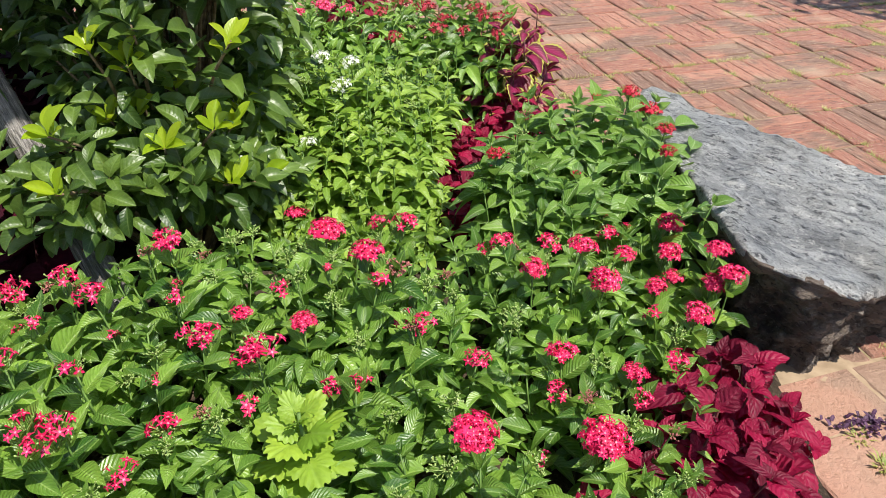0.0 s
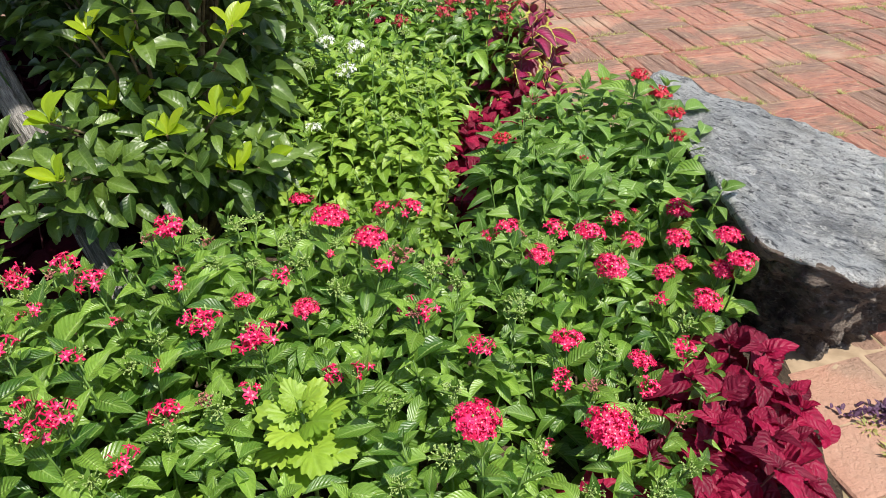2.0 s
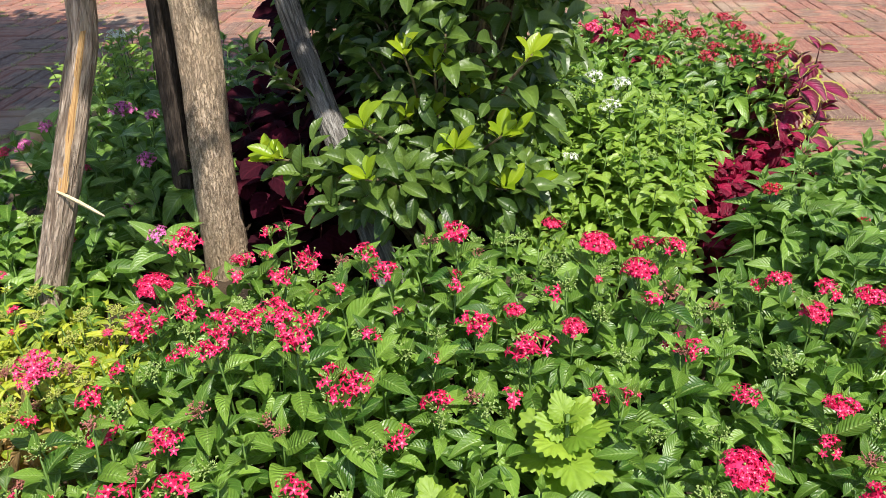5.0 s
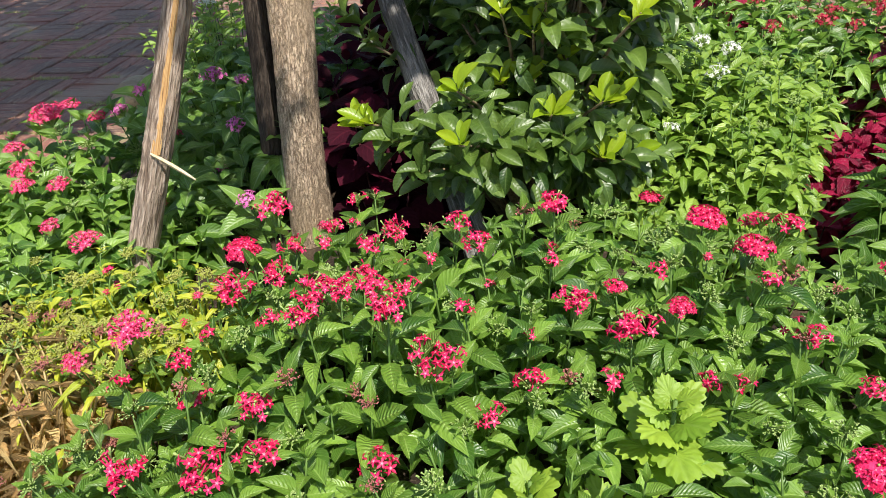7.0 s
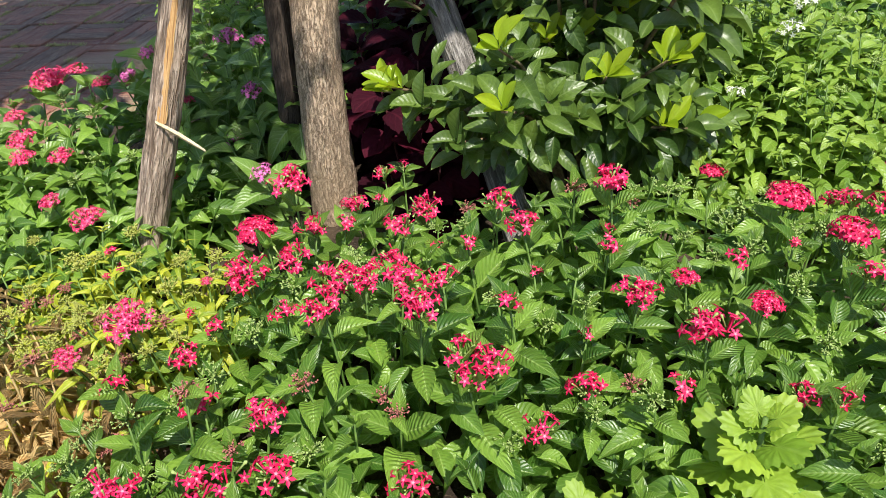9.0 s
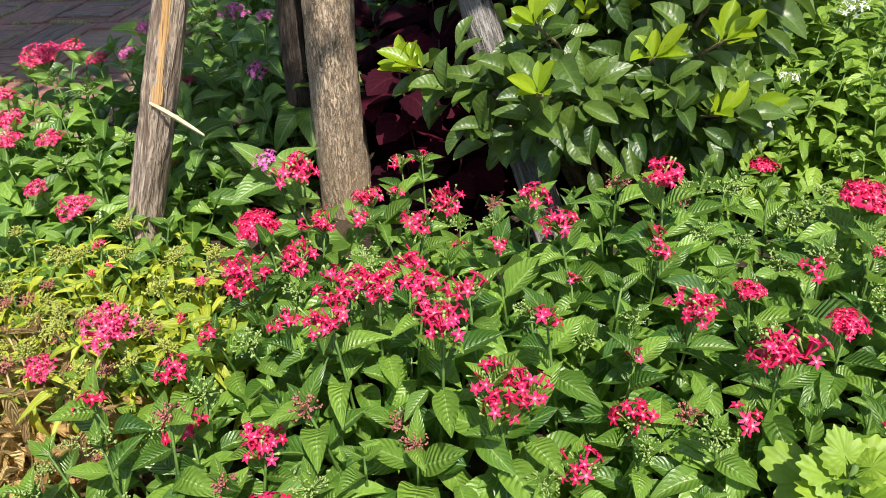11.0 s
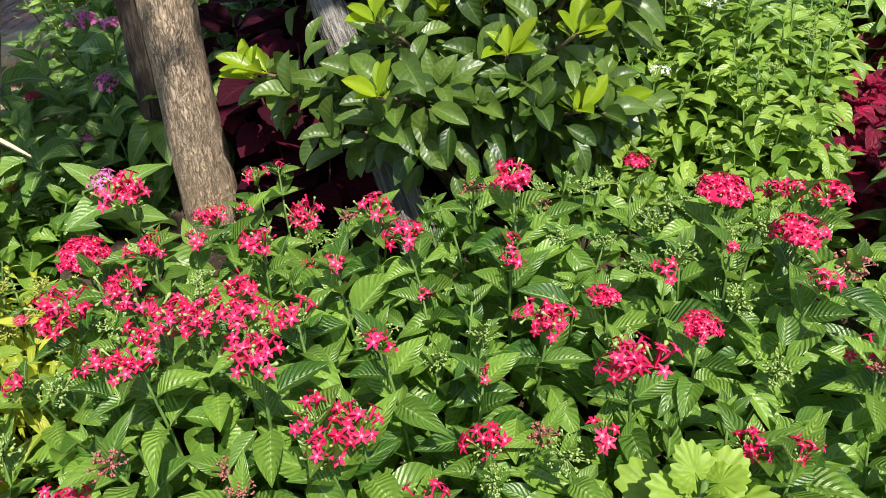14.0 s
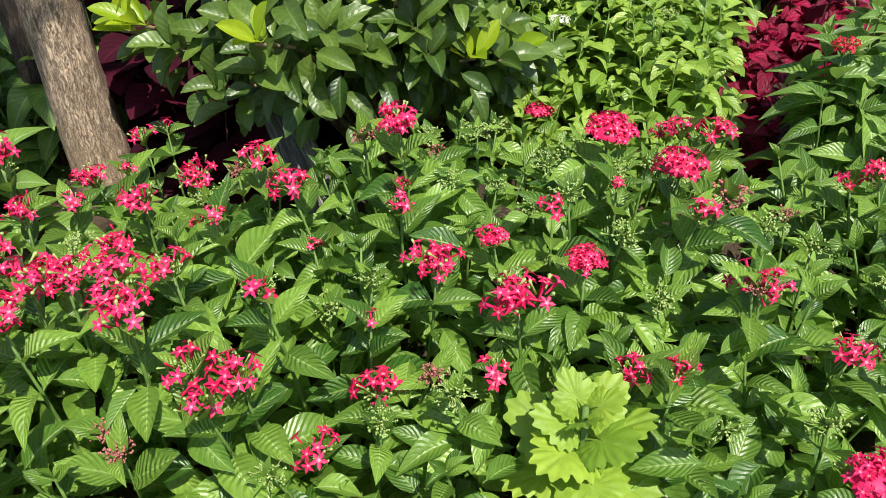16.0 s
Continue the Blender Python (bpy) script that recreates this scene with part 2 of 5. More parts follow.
class Soup:
    """Collects vertices, faces, uvs and slots of many pieces for one mesh."""

    def __init__(self):
        self.v, self.f, self.uv, self.s = [], [], [], []

    def add(self, verts, faces, uvs=None, slot=0, m=None):
        k = len(self.v)
        self.v += [tuple(m @ Vector(p)) for p in verts] if m is not None else [tuple(p) for p in verts]
        self.f += [tuple(i + k for i in f) for f in faces]
        self.uv += list(uvs) if uvs is not None else [(0.5, 0.5)] * len(verts)
        self.s += [slot] * len(faces)

    def leaf(self, me, m):
        """Adds a ready leaf mesh."""
        key = me.name
        if key not in SHAPES:
            k = len(me.vertices)
            co = np.empty(k * 3)
            me.vertices.foreach_get("co", co)
            uv = [None] * k
            for loop, luv in zip(me.loops, me.uv_layers[0].data):
                uv[loop.vertex_index] = tuple(luv.uv)
            SHAPES[key] = (co.reshape(k, 3), [tuple(q.vertices) for q in me.polygons], uv)
        co, faces, uv = SHAPES[key]
        w = co @ np.array(m.to_3x3()).T + np.array(m.translation)
        k = len(self.v)
        self.v += w.tolist()
        self.f += [tuple(i + k for i in f) for f in faces]
        self.uv += uv
        self.s += [0] * len(faces)

    def mesh(self, name, mats, smooth=True):
        return mesh(name, self.v, self.f, mats, self.uv, self.s, smooth)


def aim(p, d, n, s=1.0, wide=1.0):
    """The pose of a leaf at p that points along d, with its upper side towards n."""
    y = Vector(d).normalized()
    x = y.cross(Vector(n))
    if x.length < 1e-4:
        x = y.orthogonal()
    x.normalize()
    z = x.cross(y)
    m = Matrix((x * s * wide, y * s, z * s)).transposed().to_4x4()
    m.translation = p
    return m


def leaf_shape(width, peak, fold, droop, ripple=0.0, serrate=0, nl=9, nw=2, stalk=0.07, twist=0.0, pinch=1.0):
    """A leaf 1 long along +y with its upper side +z: outline widest at peak, folded along the midrib, drooping to the tip."""
    verts, uvs, faces = [], [], []
    ys = [0.0] + [stalk + (1 - stalk) * (i / nl) for i in range(nl + 1)]
    for i, y in enumerate(ys):
        t = max(0.0, (y - stalk) / (1 - stalk))
        a = math.log(0.5) / math.log(peak)
        half = width * 0.5 * max(0.0, math.sin(math.pi * t ** a)) ** pinch if 0 < t < 1 else 0.0
        half = max(half, 0.012 if t < 0.5 else 0.002)
        if serrate and 0 < t < 1:
            half *= 1 + 0.05 * (1 if i % 2 else -1)
        for j in range(-nw, nw + 1):
            q = j / nw
            x = q * half
            z = abs(q) ** 1.35 * half * fold - droop * y * y + ripple * half * math.sin(9 * y + 2.2 * j) * abs(q)
            verts.append((x + twist * y * y * 0.3, y - 0.15 * droop * y * y, z + 0.22 * y * droop))
            uvs.append((0.5 + q * 0.5, y))
    w = 2 * nw + 1
    for i in range(len(ys) - 1):
        for j in range(w - 1):
            a = i * w + j
            faces.append((a, a + 1, a + w + 1, a + w))
    return verts, faces, uvs


def leaf_set(name, material, n, width, peak, fold, droop, **kw):
    """n leaf meshes, each a little different."""
    out = []
    for i in range(n):
        r = RND.uniform
        v, f, uv = leaf_shape(width * r(0.86, 1.14), peak * r(0.92, 1.08), fold * r(0.5, 1.5), droop * r(0.1, 1.7), twist=r(-0.5, 0.5), **kw)
        out.append(mesh(name, v, f, [material], uv))
    return out


def lobed_leaf(k):
    """A soft leaf of a chrysanthemum, 1 long, with broad rounded lobes and a scalloped rim."""
    r = random.Random(k)
    verts, uvs, faces = [(0, 0.44, 0.05)], [(0.5, 0.44)], []
    n, rings = 96, (0.3, 0.55, 0.8, 1.0)
    skew = r.uniform(-0.12, 0.12)
    for q in rings:
        for i in range(n + 1):
            a = math.radians(-164 + 328 * i / n)
            b = a + skew * math.sin(a)
            lobe = abs(math.cos(b * 3.45 * 0.5)) ** 0.35
            fine = 0.5 + 0.5 * math.cos(b * 17.0 + k)
            rad = (0.27 + 0.19 * lobe + 0.062 * fine * (0.4 + 0.6 * lobe)) * (1.0 - 0.16 * abs(a) / math.pi)
            rad = rad * q if q < 0.6 else (0.47 - 0.11 * abs(a) / math.pi) * 0.55 * (1 - (q - 0.55) / 0.45) + rad * (q - 0.55) / 0.45 if q < 1 else rad
            x, y = math.sin(a) * rad, 0.44 + math.cos(a) * rad * 1.18
            crease = 0.045 * (0.5 - lobe) * q * q + 0.012 * math.cos(b * 17.0 + k) * q * q
            verts.append((x, y, 0.05 + 0.22 * abs(x) * (1 - 0.9 * q * q) - crease - 0.30 * max(0.0, y - 0.45) ** 2 - 0.22 * x * x))
            uvs.append((0.5 + 0.5 * q * math.sin(a), min(1, max(0, y))))
    w = n + 1
    for i in range(n):
        faces.append((0, 2 + i, 1 + i))
        for j in range(len(rings) - 1):
            a = 1 + j * w + i
            faces.append((a, a + 1, a + w + 1, a + w))
    c = len(verts)
    verts += [(-0.014, 0, -0.01), (0.014, 0, -0.01), (0.014, 0.40, 0.045), (-0.014, 0.40, 0.045)]
    uvs += [(0.5, 0), (0.5, 0), (0.5, 0.3), (0.5, 0.3)]
    faces.append((c, c + 1, c + 2, c + 3))
    return verts, faces, uvs


def tube(points, radii, sides=6, cap=True):
    """A tube along points."""
    verts, faces = [], []
    pts = [Vector(p) for p in points]
    ref = Vector((0.3, 0.9, 0.1)).normalized()
    for i, p in enumerate(pts):
        d = (pts[min(i + 1, len(pts) - 1)] - pts[max(i - 1, 0)]).normalized()
        x = d.cross(ref).normalized()
        y = x.cross(d)
        for k in range(sides):
            a = 2 * math.pi * k / sides
            verts.append(tuple(p + (x * math.cos(a) + y * math.sin(a)) * radii[i]))
    for i in range(len(pts) - 1):
        for k in range(sides):
            a, b = i * sides + k, i * sides + (k + 1) % sides
            faces.append((a, b, b + sides, a + sides))
    if cap:
        faces.append(tuple(range((len(pts) - 1) * sides, len(pts) * sides)))
        faces.append(tuple(range(sides - 1, -1, -1)))
    return verts, faces


def floret(soup, m, size, tube_len, slot=0, petal=1.0):
    """One star of five pointed petals on a slim tube."""
    v, uv, f = [(0, 0, 0.02 * size)], [(0.0, 0.5)], []
    for i in range(5):
        a = 2 * math.pi * i / 5
        for da, rr, zz, u in ((-0.62, 0.20, 0.02, 0.45), (-0.43, 0.54, 0.10, 0.75), (0, 0.96 * petal, 0.04, 1.0), (0.43, 0.54, 0.10, 0.75)):
            v.append((math.cos(a + da) * rr * size * 0.5, math.sin(a + da) * rr * size * 0.5, zz * size))
            uv.append((u, 0.5))
    for i in range(5):
        b, nx = 1 + 4 * i, 1 + 4 * ((i + 1) % 5)
        f += [(0, b, b + 1), (0, b + 1, b + 2), (0, b + 2, b + 3), (0, b + 3, nx)]
    soup.add(v, f, uv, slot, m)
    v, f = [], []
    for rr, zz in ((0.10, 0.0), (0.055, -tube_len / size)):
        for k in range(4):
            a = math.pi * k / 2
            v.append((math.cos(a) * rr * size, math.sin(a) * rr * size, zz * size))
    f = [(k, (k + 1) % 4, 4 + (k + 1) % 4, 4 + k) for k in range(4)]
    soup.add(v, f, [(0.9, 0.5)] * 8, slot, m)


def bud_pin(soup, m, length, rad, slot):
    v, f = tube([(0, 0, 0), (0, 0, length * 0.7), (0, 0, length * 0.9), (0, 0, length)], [rad * 0.5, rad * 0.55, rad, rad * 0.35], 5)
    soup.add(v, f, [(0.9, 0.5)] * len(v), slot, m)


def flower_head(name, petals, seed, florets, buds, flat=0.62, fill=0.85, star=0.24, core=0.0, lobes=0):
    """A domed cluster of star flowers about 1 wide, its stalk at the origin, with some unopened buds among them."""
    r = random.Random(seed)
    s = Soup()
    tilt, az = r.uniform(0, 0.35), r.uniform(0, 6.28)
    lean = Matrix.Rotation(tilt, 3, Vector((math.cos(az), math.sin(az), 0)))
    off = r.uniform(0, 6.28)
    n = florets + buds
    kinds = [0] * florets + [1] * buds
    r.shuffle(kinds)
    for i, kind in enumerate(kinds):
        q = (i + 0.5) / n
        th = math.acos(1 - q * fill)
        ph = off + i * 2.39996 + r.uniform(-0.25, 0.25)
        d = lean @ Vector((math.sin(th) * math.cos(ph), math.sin(th) * math.sin(ph), math.cos(th)))
        hub = Vector((0, 0, 0))
        if lobes:
            g = (i % lobes) * 6.283 / lobes + off
            hub = Vector((math.cos(g), math.sin(g), 0.35 * math.sin(3 * g + seed))) * (0.20 + 0.12 * math.sin(5.3 * (i % lobes) + seed))
        rad = (0.27 if lobes else 0.44) * (r.uniform(0.9, 1.12) if i % 4 else r.uniform(0.6, 0.85))
        p = hub + Vector((d.x * rad, d.y * rad, 0.20 + d.z * rad * flat))
        nrm = (d + Vector((r.uniform(-.3, .3), r.uniform(-.3, .3), r.uniform(0, .5)))).normalized()
        m = Matrix.Translation(p) @ nrm.to_track_quat("Z", "X").to_matrix().to_4x4() @ Matrix.Rotation(r.uniform(0, 6.28), 4, "Z")
        if kind == 0:
            floret(s, m, star * r.uniform(0.88, 1.15), 0.22, 0, r.uniform(0.9, 1.15))
        else:
            m2 = Matrix.Translation(p - d * (0.10 if lobes else 0.22)) @ nrm.to_track_quat("Z", "X").to_matrix().to_4x4()
            bud_pin(s, m2, r.uniform(0.16, 0.26), r.uniform(0.022, 0.035), 1 if r.random() < 0.7 else 0)
        if i % 3 == 0:
            v, f = tube([(0, 0, -0.05), tuple(p - d * 0.2)], [0.018, 0.012], 4, False)
            s.add(v, f, None, 1)
    if core:
        rings = [(math.radians(8 + 15 * i)) for i in range(6)]
        v = [tuple(lean @ Vector((math.sin(t) * math.cos(k * 0.628) * core, math.sin(t) * math.sin(k * 0.628) * core, 0)) + Vector((0, 0, 0.15 + math.cos(t) * core * flat))) for t in rings for k in range(10)]
        f = [(i * 10 + k, i * 10 + (k + 1) % 10, i * 10 + 10 + (k + 1) % 10, i * 10 + 10 + k) for i in range(5) for k in range(10)] + [tuple(range(9, -1, -1))]
        s.add(v, f, [(0.9, 0.5)] * len(v), 0)
    v, f = tube([(0, 0, -0.3), (0, 0, 0.06)], [0.022, 0.03], 5)
    s.add(v, f, None, 1)
    return s.mesh(name, [petals, BUD])


def bud_head(name, seed, material, n=26):
    """A loose cluster of green buds or spent tubes, about 1 wide."""
    r = random.Random(seed)
    s = Soup()
    for i in range(n):
        th = math.acos(1 - (i + 0.5) / n * 0.9)
        ph = i * 2.39996 + r.uniform(-0.6, 0.6)
        d = Vector((math.sin(th) * math.cos(ph), math.sin(th) * math.sin(ph), math.cos(th) * 0.7))
        p = d * r.uniform(0.16, 0.44)
        v, f = tube([(0, 0, 0), tuple(p)], [0.016, 0.010], 3, False)
        s.add(v, f, None, 0)
        for k in range(3):
            dd = (d + Vector((r.uniform(-.9, .9), r.uniform(-.9, .9), r.uniform(-.2, .8)))).normalized()
            bud_pin(s, Matrix.Translation(p) @ dd.to_track_quat("Z", "X").to_matrix().to_4x4(), r.uniform(0.05, 0.13), r.uniform(0.020, 0.040), 0)
    v, f = tube([(0, 0, -0.3), (0, 0, 0.06)], [0.02, 0.026], 5)
    s.add(v, f, None, 0)
    return s.mesh(name, [material])


# ---- things and their parts ----
def thing(name, at, label, category, group="", data=None, kind=""):
    ob = new(name, data)
    ob.matrix_basis = Matrix.Translation(at)
    return tagged(ob, label, category, group, kind)


def part(name, data, parent, m=None, label=""):
    """A part at the pose m, given in the world; parents are only moved, never turned."""
    ob = new(name, data)
    ob.parent = parent
    base, p = Vector((0, 0, 0)), parent
    while p is not None:
        base += p.matrix_basis.translation
        p = p.parent
    ob.matrix_basis = Matrix.Translation(-base) @ (m if m is not None else Matrix.Translation(base))
    return tagged(ob, label)


def inside(p, poly):
    x, y = p
    hit = False
    for i in range(len(poly)):
        (x1, y1), (x2, y2) = poly[i], poly[i - 1]
        if (y1 > y) != (y2 > y) and x < (x2 - x1) * (y - y1) / (y2 - y1) + x1:
            hit = not hit
    return hit


def canopy(x, y, tops, fall=0.0):
    """The height of the foliage at (x, y), carried between the known flower tops."""
    a = b = 0.0
    for px, py, pz, *_ in tops:
        w = 1 / ((px - x) ** 2 + (py - y) ** 2 + 0.0012) ** 1.5
        a, b = a + w * pz, b + w
    return a / b


def scatter(poly, gap, r, keep=(), tries=6000):
    """Points in poly no nearer to each other, or to keep, than gap."""
    xs, ys = [p[0] for p in poly], [p[1] for p in poly]
    cell, grid, out = gap, {}, []

    def near(x, y):
        i, j = int(x // cell), int(y // cell)
        return any((x - a) ** 2 + (y - b) ** 2 < gap * gap for di in (-1, 0, 1) for dj in (-1, 0, 1) for a, b in grid.get((i + di, j + dj), ()))

    for x, y in keep:
        grid.setdefault((int(x // cell), int(y // cell)), []).append((x, y))
    for _ in range(tries):
        x, y = r.uniform(min(xs), max(xs)), r.uniform(min(ys), max(ys))
        if inside((x, y), poly) and not near(x, y):
            grid.setdefault((int(x // cell), int(y // cell)), []).append((x, y))
            out.append((x, y))
    return out


def shoot(plant, base, top, leaves, r, size=0.085, pairs=5, gap=0.030, head=None, head_size=0.06, stem_mat=STEM, spread=(50, 95), thick=0.0018, label="", crown=True, lowest=0.03, head_name="flower_head", soup=None, tips=None, deep=3):
    """A stem from base to top with pairs of leaves set crosswise, smaller towards the tip, and perhaps a flower head."""
    base, top = Vector(base), Vector(top)
    mid = base.lerp(top, 0.5) + Vector((r.uniform(-.02, .02), r.uniform(-.02, .02), 0.0))
    pts = [(base * (1 - t) ** 2 + mid * 2 * t * (1 - t) + top * t * t) for t in (0, 0.25, 0.5, 0.75, 1.0)]
    v, f = tube([p - base for p in pts], [thick * 1.5, thick * 1.3, thick * 1.1, thick, thick * 0.7], 5)
    stem = part("stem", mesh("stem", v, f, [stem_mat]), plant, Matrix.Translation(base), label)
    axis = (pts[4] - pts[3]).normalized()
    turn = r.uniform(0, math.pi)
    length = (top - base).length
    for k in range(pairs):
        back = gap * (k + 0.25) * (1 + 0.12 * k)
        if back > length - lowest:
            break
        t = 1 - back / length
        p = base * (1 - t) ** 2 + mid * 2 * t * (1 - t) + top * t * t
        u = k / max(1, pairs - 1)
        scale = size * (0.50 + 0.55 * min(1, 1.5 * u + (0.4 if head_name == "flower_head" and head else 0.0))) if crown else size
        ang = radians(spread[0] + (spread[1] - spread[0]) * u)
        for side in (0, 1):
            a = turn + k * math.pi / 2 + side * math.pi + r.uniform(-.3, .3)
            out = Vector((math.cos(a), math.sin(a), 0))
            g = ang + r.uniform(-0.34, 0.34)
            d = (axis * math.cos(g) + out * math.sin(g)).normalized()
            n = Vector((0.18, -0.42, 1)) + axis * 0.4 - out * 0.2 + Vector((r.uniform(-.35, .35), r.uniform(-.35, .35), 0))
            m = aim(p, d, n, scale * r.uniform(0.82, 1.2), r.uniform(0.9, 1.12))
            if soup is None and (tips is None or k < deep):
                part("leaf", r.choice(leaves), stem, m)
            else:
                (soup if soup is not None else tips).leaf(r.choice(leaves), m)
    for side in (0, 1):
        a = turn + math.pi / 4 + side * math.pi + r.uniform(-.4, .4)
        d = axis + Vector((math.cos(a), math.sin(a), 0)) * r.uniform(0.25, 0.7)
        m = aim(top - axis * 0.004, d, Vector((-math.cos(a), -math.sin(a), 0.6)), size * r.uniform(0.30, 0.45), 0.85)
        if soup is not None or tips is not None:
            (soup if soup is not None else tips).leaf(r.choice(leaves), m)
        elif head_name != "flower_head" or head is None:
            part("leaf", r.choice(leaves), stem, m)
    if head is not None:
        m = Matrix.Translation(top) @ axis.lerp(Vector((0, -0.25, 1)), 0.6).to_track_quat("Z", "X").to_matrix().to_4x4() @ Matrix.Rotation(r.uniform(0, 6.28), 4, "Z")
        part(head_name, head, stem, m @ Matrix.Scale(head_size, 4))
    return stem


# ---- setting ----
BED = [(0.42, 0.30), (0.62, 0.62), (0.70, 0.86), (0.68, 1.2), (0.60, 1.9), (0.42, 2.42), (0.0, 2.62), (-0.7, 2.75), (-1.6, 2.45), (-2.1, 2.2), (-2.12, 1.5), (-1.95, 1.0), (-1.7, 0.3), (-1.2, -0.3), (0.0, -0.3)]


def ground_sheet():
    w = Nodes("sandy_ground")
    obj = w.coords("Object")
    f, g = w.noise(obj, 3, 4), w.noise(obj, 60, 4)
    col = w.mix(w.step(f, 0.35, 0.65), (0.22, 0.17, 0.10), (0.17, 0.13, 0.075))
    col = w.mix(w.math("MULTIPLY", w.step(g, 0.4, 0.7), 0.5), col, (0.34, 0.29, 0.17))
    m = w.surface(col, 0.95, w.bump(g, 0.6, 0.004), 0.2)
    R = 300
    me = mesh("ground", [(-R, -R, -0.007), (R, -R, -0.007), (R, R, -0.007), (-R, R, -0.007)], [(0, 1, 2, 3)], [m])
    return thing("ground", (0, 0, 0), "sandy ground under the brick paving", "ground", data=me, kind="structure")


def soil_bed():
    """Dark soil, gently mounded, within the bed's outline."""
    w = Nodes("dark_soil")
    obj = w.coords("Object")
    f, g = w.noise(obj, 14, 5), w.noise(obj, 140, 4)
    col = w.mix(w.step(f, 0.35, 0.7), (0.028, 0.020, 0.014), (0.075, 0.052, 0.034))
    col = w.mix(w.math("MULTIPLY", w.step(g, 0.55, 0.7), 0.5), col, (0.16, 0.12, 0.08))
    m = w.surface(col, 0.95, w.bump(w.math("ADD", f, w.math("MULTIPLY", g, 0.4)), 1.0, 0.02), 0.2)
    cx, cy = -0.6, 1.1
    rings, segs, verts, faces = 14, 90, [(cx, cy, 0.05)], []
    rim = []
    n = len(BED)
    per = [math.dist(BED[i], BED[(i + 1) % n]) for i in range(n)]
    total = sum(per)
    for k in range(segs):
        d = total * k / segs
        i = 0
        while d > per[i]:
            d -= per[i]
            i += 1
        q = d / per[i]
        rim.append((BED[i][0] * (1 - q) + BED[(i + 1) % n][0] * q, BED[i][1] * (1 - q) + BED[(i + 1) % n][1] * q))
    for i in range(1, rings + 1):
        t = i / rings
        for x, y in rim:
            px, py = cx + (x - cx) * t, cy + (y - cy) * t
            lift = 0.05 * (1 - t ** 6) + 0.02 * noise.noise((px * 7, py * 7, 0)) * (1 - t ** 8)
            verts.append((px, py, lift + 0.002 if i < rings else -0.02))
    for k in range(segs):
        faces.append((0, 1 + k, 1 + (k + 1) % segs))
        for i in range(rings - 1):
            a, b = 1 + i * segs + k, 1 + i * segs + (k + 1) % segs
            faces.append((a, a + segs, b + segs, b))
    return thing("soil_bed", (0, 0, 0), "dark bare soil of the planted bed", "soil", data=mesh("soil", verts, faces, [m]), kind="structure")


